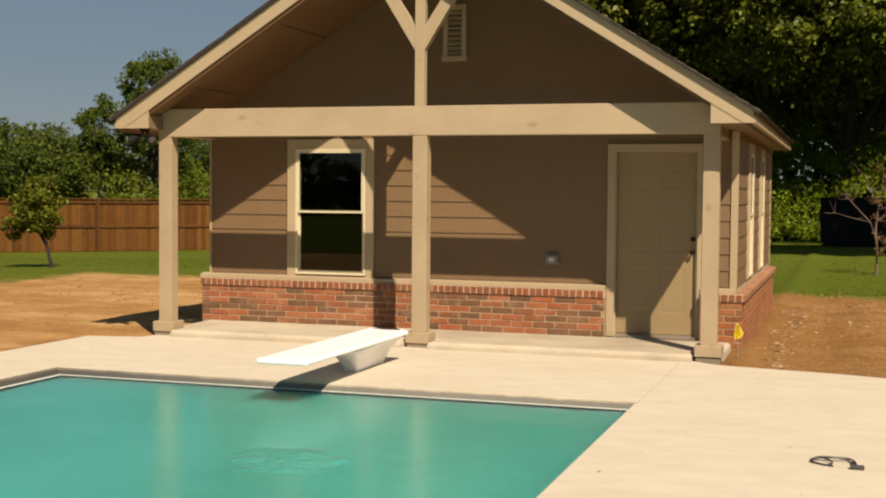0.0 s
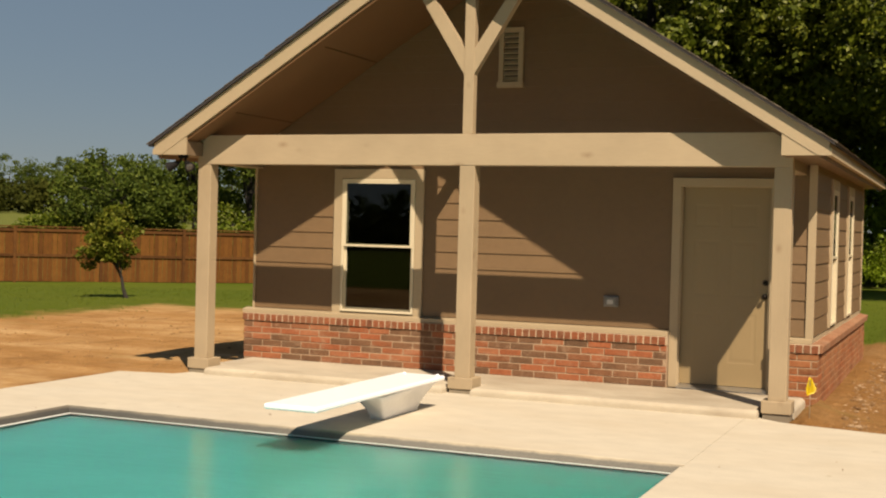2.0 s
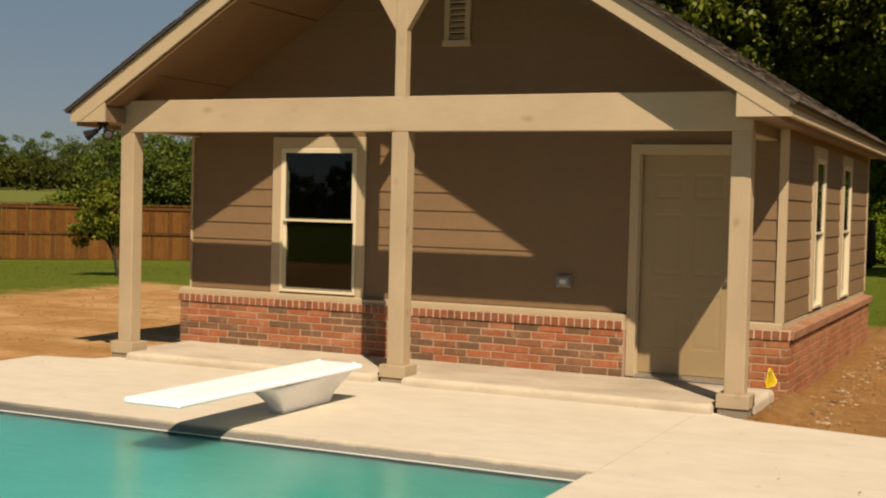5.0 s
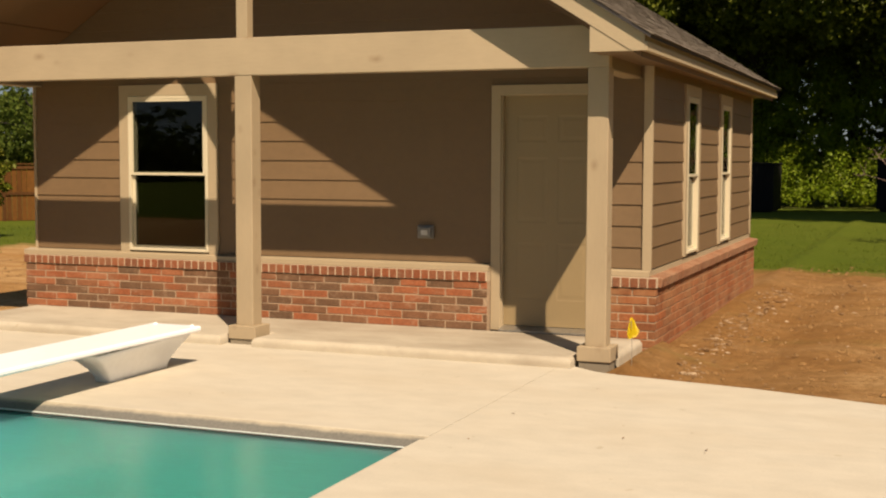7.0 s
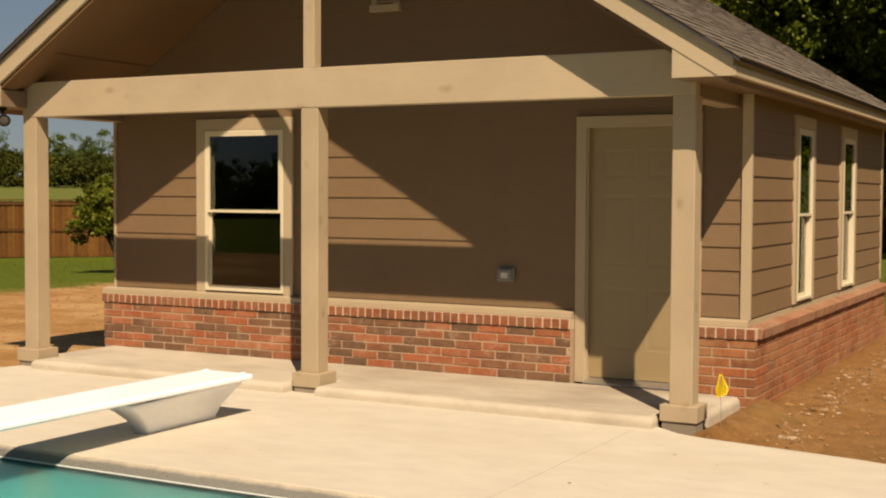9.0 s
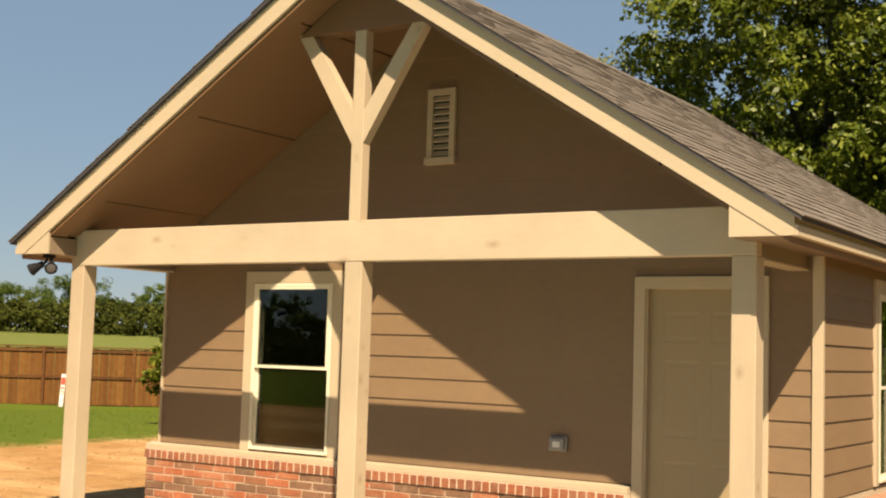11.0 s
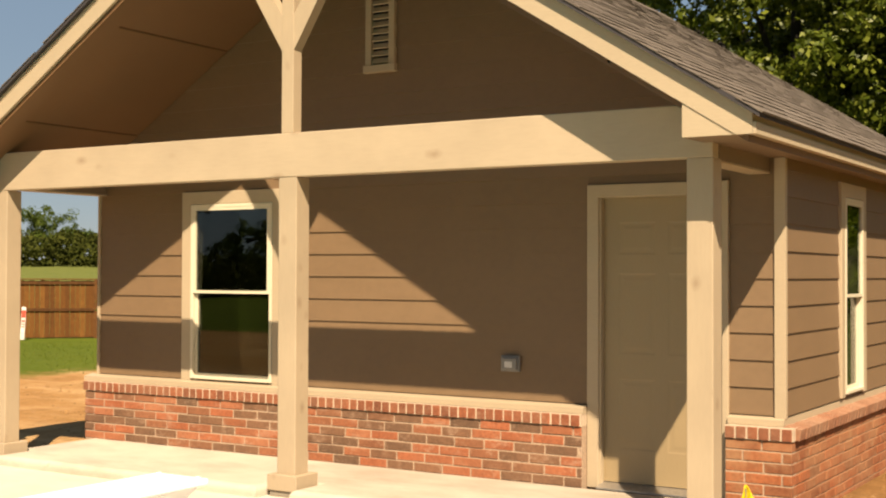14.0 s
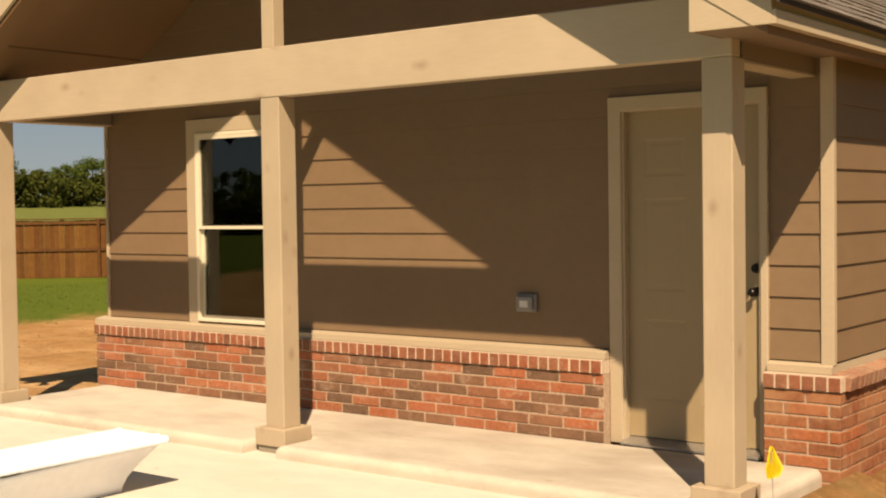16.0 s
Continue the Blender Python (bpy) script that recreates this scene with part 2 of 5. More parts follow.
def make_ground():
    """Bare sandy soil round the building, lawn beyond it, a paler field past the fence."""
    m, nt, b = nodes_of("ground_soil_and_lawn")
    pos = nt.nodes.new("ShaderNodeNewGeometry").outputs["Position"]
    sep = nt.nodes.new("ShaderNodeSeparateXYZ")
    link(nt, pos, sep.inputs[0])
    x, y = sep.outputs[0], sep.outputs[1]
    fine = noise_of(nt, coords(nt), 22, 6, 0.7)
    mid = noise_of(nt, coords(nt, (0.8, 1.2, 1)), 1.6, 8, 0.75)
    broad = noise_of(nt, coords(nt, (0.6, 1.6, 1)), 0.22, 4, 0.6)
    clump = noise_of(nt, coords(nt), 7.0, 8, 0.8)
    # dug orange clay, dry pale crust in long drifts, dark furrows and a little dry weed
    soil = ramp(nt, mid, [(0.30, (0.205, 0.098, 0.032)), (0.50, (0.325, 0.168, 0.060)), (0.70, (0.43, 0.250, 0.105))])
    soil = mixc(nt, 0.35, soil, ramp(nt, fine, [(0.3, (0.17, 0.082, 0.027)), (0.7, (0.42, 0.235, 0.092))]))
    drift = noise_of(nt, coords(nt, (0.45, 1.5, 1)), 0.55, 9, 0.68)
    crust = ramp(nt, drift, [(0.46, (0, 0, 0)), (0.66, (0.8, 0.8, 0.8))])
    soil = mixc(nt, crust, soil, ramp(nt, clump, [(0.35, (0.42, 0.255, 0.110)), (0.65, (0.60, 0.410, 0.215))]))
    furrow = noise_of(nt, coords(nt, (1.3, 0.4, 1)), 1.5, 9, 0.72)
    soil = mixc(nt, ramp(nt, furrow, [(0.54, (0, 0, 0)), (0.72, (0.75, 0.75, 0.75))]), soil, (0.150, 0.068, 0.022))
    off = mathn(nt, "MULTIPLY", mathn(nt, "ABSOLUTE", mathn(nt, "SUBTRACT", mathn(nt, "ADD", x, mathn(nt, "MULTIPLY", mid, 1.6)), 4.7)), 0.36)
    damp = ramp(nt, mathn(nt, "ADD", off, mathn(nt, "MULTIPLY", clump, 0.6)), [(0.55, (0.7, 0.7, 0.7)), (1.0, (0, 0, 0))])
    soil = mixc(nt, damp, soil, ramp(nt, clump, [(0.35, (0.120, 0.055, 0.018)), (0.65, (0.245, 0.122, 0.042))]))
    crumbs = ramp(nt, noise_of(nt, coords(nt), 34, 4, 0.8), [(0.60, (0, 0, 0)), (0.70, (0.55, 0.55, 0.55))])
    soil = mixc(nt, crumbs, soil, (0.50, 0.335, 0.180))
    scrub = ramp(nt, noise_of(nt, coords(nt, (0.5, 1.2, 1)), 0.9, 8, 0.75), [(0.56, (0, 0, 0)), (0.70, (0.45, 0.45, 0.45))])
    soil = mixc(nt, scrub, soil, (0.165, 0.128, 0.040))
    lawn = ramp(nt, noise_of(nt, coords(nt, (1, 2, 1)), 5, 6, 0.8), [(0.28, (0.050, 0.078, 0.006)), (0.55, (0.081, 0.106, 0.011)), (0.8, (0.132, 0.134, 0.026))])
    lawn = mixc(nt, 0.35, lawn, ramp(nt, broad, [(0.35, (0.048, 0.078, 0.006)), (0.7, (0.115, 0.122, 0.018))]))
    field = ramp(nt, mid, [(0.3, (0.078, 0.098, 0.020)), (0.7, (0.130, 0.135, 0.036))])
    edge = mathn(nt, "MAXIMUM", mathn(nt, "ADD", mathn(nt, "SUBTRACT", -10.6, x), mathn(nt, "MULTIPLY", mathn(nt, "MINIMUM", y, 0.0), 0.5)), mathn(nt, "SUBTRACT", y, 8.5))
    edge = mathn(nt, "MAXIMUM", edge, mathn(nt, "MAXIMUM", mathn(nt, "SUBTRACT", x, 9.5), mathn(nt, "SUBTRACT", -19.0, y)))
    edge = mathn(nt, "ADD", edge, mathn(nt, "MULTIPLY", mathn(nt, "SUBTRACT", noise_of(nt, coords(nt, (1, 1.6, 1)), 1.1, 6, 0.8), 0.5), 3.2))
    c = mixc(nt, ramp(nt, mathn(nt, "ADD", mathn(nt, "MULTIPLY", edge, 0.7), 0.5), [(0.15, (0, 0, 0)), (0.8, (1, 1, 1))]), soil, lawn)
    past = mathn(nt, "SUBTRACT", mathn(nt, "SUBTRACT", y, x), 41.7)
    c = mixc(nt, ramp(nt, past, [(0.0, (0, 0, 0)), (0.5, (1, 1, 1))]), c, field)
    link(nt, c, b.inputs["Base Color"])
    b.inputs["Roughness"].default_value = 0.95
    b.inputs["Specular IOR Level"].default_value = 0.08
    bump(nt, b, mathn(nt, "ADD", fine, mathn(nt, "MULTIPLY", clump, 0.7)), 0.9, 0.03)
    return m


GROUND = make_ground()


def make_water():
    m, nt, b = nodes_of("murky_green_pool_water")
    b.inputs["Subsurface Weight"].default_value = 1.0
    b.inputs["Subsurface Radius"].default_value = (0.12, 0.5, 0.42)
    b.inputs["Subsurface Scale"].default_value = 3.6
    n1 = noise_of(nt, coords(nt, (1.0, 2.2, 1)), 3.2, 4, 0.55)
    n2 = noise_of(nt, coords(nt), 0.35, 3, 0.5)
    c = ramp(nt, n2, [(0.3, (0.024, 0.250, 0.216)), (0.7, (0.046, 0.318, 0.282))])
    link(nt, c, b.inputs["Base Color"])
    b.inputs["Roughness"].default_value = 0.2
    b.inputs["IOR"].default_value = 1.33
    # a small patch of wind-stirred ripples
    pos = nt.nodes.new("ShaderNodeNewGeometry").outputs["Position"]
    far = nt.nodes.new("ShaderNodeVectorMath")
    far.operation = "DISTANCE"
    far.inputs[1].default_value = (0.95, -6.5, -0.066)
    link(nt, pos, far.inputs[0])
    patch = ramp(nt, mathn(nt, "ADD", far.outputs["Value"], mathn(nt, "MULTIPLY", noise_of(nt, coords(nt), 4.0, 3), 0.7)), [(0.32, (1, 1, 1)), (0.72, (0, 0, 0))])
    tiny = noise_of(nt, coords(nt, (1, 1.8, 1)), 11, 3, 0.6)
    bump(nt, b, mathn(nt, "ADD", mathn(nt, "MULTIPLY", n1, 0.16), mathn(nt, "MULTIPLY", mathn(nt, "MULTIPLY", tiny, patch), 4.5)), 1.0, 0.03)
    return m


WATER = make_water()
LINER = plain("blue_pool_liner", (0.083, 0.299, 0.299), 0.4)
BEAD = plain("white_liner_bead", (0.705, 0.714, 0.681), 0.35, 0, 0.03)
INTERIOR = plain("unlit_interior_wall", (0.207, 0.183, 0.158), 0.8)


def make_glass():
    m = bpy.data.materials.new("window_glass")
    m.use_nodes = True
    nt = m.node_tree
    nt.nodes.clear()
    out = nt.nodes.new("ShaderNodeOutputMaterial")
    mix = nt.nodes.new("ShaderNodeMixShader")
    fr = nt.nodes.new("ShaderNodeFresnel")
    fr.inputs[0].default_value = 1.52
    tr = nt.nodes.new("ShaderNodeBsdfTransparent")
    tr.inputs[0].default_value = (0.45, 0.48, 0.45, 1)
    gl = nt.nodes.new("ShaderNodeBsdfGlossy")
    gl.inputs["Roughness"].default_value = 0.01
    link(nt, mathn(nt, "MULTIPLY", fr.outputs[0], 0.9), mix.inputs[0])
    link(nt, tr.outputs[0], mix.inputs[1])
    link(nt, gl.outputs[0], mix.inputs[2])
    link(nt, mix.outputs[0], out.inputs[0])
    return m


GLASS = make_glass()


def leaf_material(name, stops, rough=0.5, gloss=0.1):
    m, nt, b = nodes_of(name)
    rnd = nt.nodes.new("ShaderNodeNewGeometry").outputs["Random Per Island"]
    c = ramp(nt, rnd, stops)
    broad = noise_of(nt, coords(nt), 0.35, 3)
    c = mixc(nt, 0.5, c, ramp(nt, broad, [(0.35, (0.7, 0.75, 0.7)), (0.65, (1.25, 1.2, 1.0))]), "MULTIPLY")
    link(nt, c, b.inputs["Base Color"])
    b.inputs["Roughness"].default_value = rough
    b.inputs["Specular IOR Level"].default_value = gloss
    tl = nt.nodes.new("ShaderNodeBsdfTranslucent")
    link(nt, c, tl.inputs[0])
    mix = nt.nodes.new("ShaderNodeMixShader")
    mix.inputs[0].default_value = 0.3
    link(nt, b.outputs[0], mix.inputs[1])
    link(nt, tl.outputs[0], mix.inputs[2])
    link(nt, mix.outputs[0], nt.nodes["Material Output"].inputs[0])
    return m


OAK_LEAF = leaf_material("oak_leaf", [(0.0, (0.036, 0.052, 0.005)), (0.6, (0.085, 0.108, 0.010)), (1.0, (0.185, 0.200, 0.030))], 0.45, 0.2)
BRIGHT_LEAF = leaf_material("vine_leaf", [(0.0, (0.085, 0.135, 0.008)), (0.6, (0.14, 0.200, 0.013)), (1.0, (0.20, 0.24, 0.025))])
VINE_MIXED = leaf_material("mixed_vine_leaf", [(0.0, (0.046, 0.072, 0.006)), (0.5, (0.082, 0.112, 0.011)), (1.0, (0.135, 0.155, 0.022))])
FAR_LEAF = leaf_material("far_leaf", [(0.0, (0.040, 0.063, 0.011)), (0.6, (0.068, 0.098, 0.016)), (1.0, (0.112, 0.138, 0.026))], 0.6)
SHRUB_LEAF = leaf_material("shrub_leaf", [(0.0, (0.045, 0.060, 0.007)), (0.6, (0.095, 0.115, 0.013)), (1.0, (0.19, 0.19, 0.034))])
BROWN_LEAF = leaf_material("withered_leaf", [(0.0, (0.12, 0.055, 0.022)), (1.0, (0.27, 0.15, 0.07))])
GRASS_BLADE = leaf_material("grass_blade", [(0.0, (0.060, 0.092, 0.008)), (0.6, (0.082, 0.112, 0.011)), (1.0, (0.12, 0.135, 0.02))])


# ---- mesh helpers ----
def mesh_object(name, bm, mat, parent=None, label=""):
    me = bpy.data.meshes.new(name)
    bm.to_mesh(me)
    bm.free()
    if mat:
        me.materials.append(mat)
    ob = new(name, me)
    if parent:
        ob.parent = parent
    if label:
        ob["label"] = label
    return ob


part = mesh_object


def box(bm, x0, x1, y0, y1, z0, z1):
    v = [bm.verts.new(p) for p in ((x0, y0, z0), (x1, y0, z0), (x1, y1, z0), (x0, y1, z0), (x0, y0, z1), (x1, y0, z1), (x1, y1, z1), (x0, y1, z1))]
    for f in ((3, 2, 1, 0), (4, 5, 6, 7), (0, 1, 5, 4), (1, 2, 6, 5), (2, 3, 7, 6), (3, 0, 4, 7)):
        bm.faces.new([v[i] for i in f])
    return v


def boxes(*dims, bevel=0.0):
    bm = bmesh.new()
    for d in dims:
        box(bm, *d)
    if bevel:
        bmesh.ops.bevel(bm, geom=bm.edges[:], offset=bevel, segments=2, affect="EDGES", profile=0.5)
    return bm


def prism(bm, poly, axis, a, b):
    """Extrude a polygon given in the two other axes (xz for 'y', yz for 'x', xy for 'z') from a to b."""
    def put(p, d):
        if axis == "y":
            return (p[0], d, p[1])
        if axis == "x":
            return (d, p[0], p[1])
        return (p[0], p[1], d)
    lo = [bm.verts.new(put(p, a)) for p in poly]
    hi = [bm.verts.new(put(p, b)) for p in poly]
    n = len(poly)
    bm.faces.new(lo)
    bm.faces.new(hi[::-1])
    for i in range(n):
        bm.faces.new((lo[i], hi[i], hi[(i + 1) % n], lo[(i + 1) % n]))
    bmesh.ops.recalc_face_normals(bm, faces=bm.faces[:])


def prisms(poly, axis, a, b, bevel=0.0):
    bm = bmesh.new()
    prism(bm, poly, axis, a, b)
    if bevel:
        bmesh.ops.bevel(bm, geom=bm.edges[:], offset=bevel, segments=2, affect="EDGES", profile=0.5)
    return bm


def tube(bm, pts, radii, sides=8):
    """A round, tapered tube through the points."""
    rings = []
    for i, p in enumerate(pts):
        p = Vector(p)
        d = (Vector(pts[min(i + 1, len(pts) - 1)]) - Vector(pts[max(i - 1, 0)])).normalized()
        side = d.orthogonal().normalized() if abs(d.z) > 0.99 else d.cross(Vector((0, 0, 1))).normalized()
        up = side.cross(d)
        r = radii[i] if isinstance(radii, (list, tuple)) else radii
        rings.append([bm.verts.new(p + (side * math.cos(a) + up * math.sin(a)) * r) for a in [2 * math.pi * k / sides for k in range(sides)]])
    for a, b in zip(rings, rings[1:]):
        for k in range(sides):
            bm.faces.new((a[k], a[(k + 1) % sides], b[(k + 1) % sides], b[k]))
    bm.faces.new(rings[0][::-1])
    bm.faces.new(rings[-1])


def cone(bm, m, r1, r2, depth, seg=16):
    bmesh.ops.create_cone(bm, cap_ends=True, segments=seg, radius1=r1, radius2=r2, depth=depth, matrix=m)


def empty(name, x=0, y=0, z=0):
    ob = new(name)
    ob.location = (x, y, z)
    return ob


def quads_mesh(name, verts, mat, parent=None, n=4):
    verts = np.asarray(verts, dtype=np.float32).reshape(-1, 3)
    k = len(verts) // n
    me = bpy.data.meshes.new(name)
    me.vertices.add(len(verts))
    me.vertices.foreach_set("co", verts.ravel())
    me.loops.add(len(verts))
    me.loops.foreach_set("vertex_index", np.arange(len(verts), dtype=np.int32))
    me.polygons.add(k)
    me.polygons.foreach_set("loop_start", np.arange(0, len(verts), n, dtype=np.int32))
    me.update(calc_edges=True)
    me.validate()
    me.materials.append(mat)
    ob = new(name, me)
    if parent:
        ob.parent = parent
    return ob


# ---- levels ----
SLAB_Z = 0.08
PITCH, APEX = 0.628, 4.455          # underside of the roof: APEX - PITCH * |x|
EAVE_X, EAVE_Z = 3.493, 2.352
RAKE_Y, REAR_Y = -1.465, 5.70
BEAM_Y = -1.13
ROOF_X = -0.073                    # the ridge lies a little left of the wall's middle
HALF = 3.165                       # siding faces at x = -HALF and x = HALF
LAP0, LAP = 0.842, 0.1795


def under(x):
    return APEX - PITCH * abs(x)


# ---- ground ----
def terrain(x, y):
    """The lie of the land: level round the house, falling a little to the fence, a field rising past it."""
    u = y - x
    z = -0.06 - 0.34 * min(1.0, max(0.0, (u - 21) / 19))
    f = (u - 42.3) / 1.414
    if f > 0 and x < 0:
        z += 0.036 * min(f, 90) * min(1.0, -x / 12)
    return z


def soil_z(x, y):
    """The ground's height with its bumps, the heap along the wall and the hollow beside it."""
    near = max(0.0, 1 - max(abs(x - 1) / 16, abs(y - 4) / 14))
    z = terrain(x, y) + near * (0.03 * noise.noise(Vector((x * 0.5, y * 0.5, 0))) + 0.014 * noise.noise(Vector((x * 1.9, y * 1.9, 3))))
    if x > 3.3 and -2.6 < y < 9.5:
        rough = 0.032 * noise.noise(Vector((x * 3.4, y * 1.5, 7))) + 0.022 * noise.noise(Vector((x * 8, y * 5, 4)))
        z += rough * min(1.0, (x - 3.3) / 0.3)
    if x > 3.2 and y > -2.6:
        d = x - 3.25
        z += 0.05 * math.exp(-(d / 0.35) ** 2) - 0.05 * math.exp(-((d - 0.75) / 0.3) ** 2) * (1 if y < 7 else 0)
    if 3.0 < x < 3.6 and -1.3 < y < 0.2:
        z += 0.07 * math.exp(-((x - 3.22) / 0.16) ** 2)
    if -3.91 < x < 3.05 and -2.5 < y < -0.1:
        z = min(z, -0.03)
    if x < -3.9 and y < -1.0:
        z -= 0.03
    return z


def build_ground():
    def axis(fine0, fine1, step, cuts, far):
        a = list(np.arange(fine0, fine1 + 1e-6, step)) + list(cuts)
        d, v = step, fine1
        while v < far:
            d *= 1.35
            v += d
            a.append(v)
        d, v = step, fine0
        while v > -far:
            d *= 1.35
            v -= d
            a.append(v)
        a = sorted(a)
        out = [a[0]]
        for q in a[1:]:
            if q - out[-1] > 0.03 or q in cuts:
                out.append(q)
        return out
    hx0, hx1, hy0, hy1 = -3.80, 6.8, -17.4, -2.45
    xs = axis(-7.0, 9.0, 0.125, (hx0, hx1), 1500)
    ys = axis(-3.0, 11.0, 0.125, (hy0, hy1), 1500)
    bm = bmesh.new()
    grid = []
    for y in ys:
        row = []
        for x in xs:
            z = soil_z(x, y)
            row.append(bm.verts.new((x, y, z)))
        grid.append(row)
    for j in range(len(ys) - 1):
        for i in range(len(xs) - 1):
            cx, cy = (xs[i] + xs[i + 1]) / 2, (ys[j] + ys[j + 1]) / 2
            if hx0 < cx < hx1 and hy0 < cy < hy1:
                continue
            if abs(cx) < 3.05 and 0.1 < cy < 6.6:
                continue
            f = bm.faces.new((grid[j][i], grid[j][i + 1], grid[j + 1][i + 1], grid[j + 1][i]))
            f.smooth = True
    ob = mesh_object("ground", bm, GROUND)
    tagged(ob, "bare sandy orange soil giving way to mown green lawn", "ground", kind="structure")


build_ground()

# ---- pool and deck ----
POOL_X0, POOL_X1, POOL_Y1, POOL_Y0 = -2.61, 2.705, -3.905, -15.2


def deck_panel(name, poly, pool_edges, parent):
    """A cast concrete panel; the edges given by their end points are rounded over like a coping."""
    bm = bmesh.new()
    prism(bm, poly, "z", -0.10, 0.0)
    picked = []
    for e in bm.edges:
        a, b = e.verts
        if a.co.z > -0.001 and b.co.z > -0.001:
            for p, q in pool_edges:
                if {(round(a.co.x, 3), round(a.co.y, 3)), (round(b.co.x, 3), round(b.co.y, 3))} == {p, q}:
                    picked.append(e)
    bmesh.ops.bevel(bm, geom=picked, offset=0.008, segments=2, affect="EDGES", profile=0.5)
    ob = part(name, bm, CONCRETE, parent)
    for p in ob.data.polygons:
        p.use_smooth = len(p.vertices) == 4 and abs(p.normal.z) < 0.98 and p.normal.z > 0.02
    return ob


deck = tagged(empty("pool_deck"), "pale cream broom-finished concrete deck with a rounded coping round the pool", "pool deck", kind="structure")
deck_panel("concrete_panel", [(-3.9, -17.5), (-3.9, -1.54), (-3.3, -1.40), (-3.2, -1.08), (2.741, -1.08), (2.741, -3.82), (-2.71, -3.82), (-2.71, -15.2), (2.741, -15.2), (2.741, -17.5)],
           [((2.741, -3.82), (-2.71, -3.82)), ((-2.71, -3.82), (-2.71, -15.2))], deck)
deck_panel("concrete_panel", [(2.745, -17.5), (2.745, -15.2), (2.715, -15.2), (2.715, -3.911), (2.745, -3.911), (2.745, -1.08), (3.05, -1.33), (3.25, -1.40), (4.25, -1.585), (5.1, -1.84), (6.9, -2.34), (6.9, -17.5)],
           [((2.715, -15.2), (2.715, -3.911))], deck)

FOOTING = concrete("footing_concrete", (0.200, 0.166, 0.118), (0.125, 0.105, 0.078))


def make_coping():
    """Deck concrete with a dark, ragged water stain that rises from the pool."""
    m, nt, b = nodes_of("stained_coping_concrete")
    fine = noise_of(nt, coords(nt), 60, 5, 0.7)
    blot = noise_of(nt, coords(nt), 5.0, 5, 0.7)
    z = nt.nodes.new("ShaderNodeSeparateXYZ")
    link(nt, nt.nodes.new("ShaderNodeNewGeometry").outputs["Position"], z.inputs[0])
    reach = mathn(nt, "ADD", mathn(nt, "MULTIPLY", z.outputs[2], 10.0), mathn(nt, "MULTIPLY", mathn(nt, "ADD", blot, 0.33), 0.3))
    pale = ramp(nt, fine, [(0.3, (0.42, 0.355, 0.255)), (0.7, (0.52, 0.45, 0.33))])
    wet = ramp(nt, fine, [(0.3, (0.090, 0.086, 0.076)), (0.7, (0.145, 0.136, 0.116))])
    c = mixc(nt, ramp(nt, reach, [(0.04, (0, 0, 0)), (0.30, (1, 1, 1))]), wet, pale)
    link(nt, c, b.inputs["Base Color"])
    b.inputs["Roughness"].default_value = 0.8
    bump(nt, b, fine, 0.35, 0.004)
    return m


COPING = make_coping()


def coping(axis, at, sign, a, b, mat=COPING):
    """A worn, water-stained quarter-round edge; at: the deck's edge, sign: the way to the water."""
    prof = [(at - sign * 0.03, -0.1), (at - sign * 0.03, -0.009), (at - sign * 0.004, -0.002)]
    for k in range(9):
        u = k / 8
        prof.append((at + sign * (0.004 + 0.086 * u), -0.002 - 0.050 * u ** 1.6))
    prof.append((at + sign * 0.09, -0.1))
    bm = bmesh.new()
    if axis == "x":
        prism(bm, [(p, z) for p, z in prof], "x", a, b)
    else:
        prism(bm, [(p, z) for p, z in prof], "y", a, b)
    for f in bm.faces:
        f.smooth = len(f.verts) == 4 and f.normal.z > 0.02
    return part("coping", bm, mat, deck, "water-stained rounded concrete coping")


coping("x", -3.82, -1, -2.70, 2.744)
coping("y", -2.71, 1, -15.2, -3.83)

pool = tagged(empty("swimming_pool"), "rectangular in-ground pool full of murky turquoise water", "swimming pool")
bm = boxes((POOL_X0 - 0.2, POOL_X0 - 0.01, POOL_Y0, POOL_Y1, -1.9, -0.11), (POOL_X1 + 0.01, POOL_X1 + 0.2, POOL_Y0, POOL_Y1, -1.9, -0.11),
           (POOL_X0 - 0.2, POOL_X1 + 0.2, POOL_Y1 + 0.01, POOL_Y1 + 0.2, -1.9, -0.11), (POOL_X0 - 0.2, POOL_X1 + 0.2, POOL_Y0 - 0.2, POOL_Y0 - 0.01, -1.9, -0.11),
           (POOL_X0 - 0.2, POOL_X1 + 0.2, POOL_Y0 - 0.2, POOL_Y1 + 0.2, -2.0, -1.91))
part("basin", bm, LINER, pool, "turquoise vinyl-lined basin")


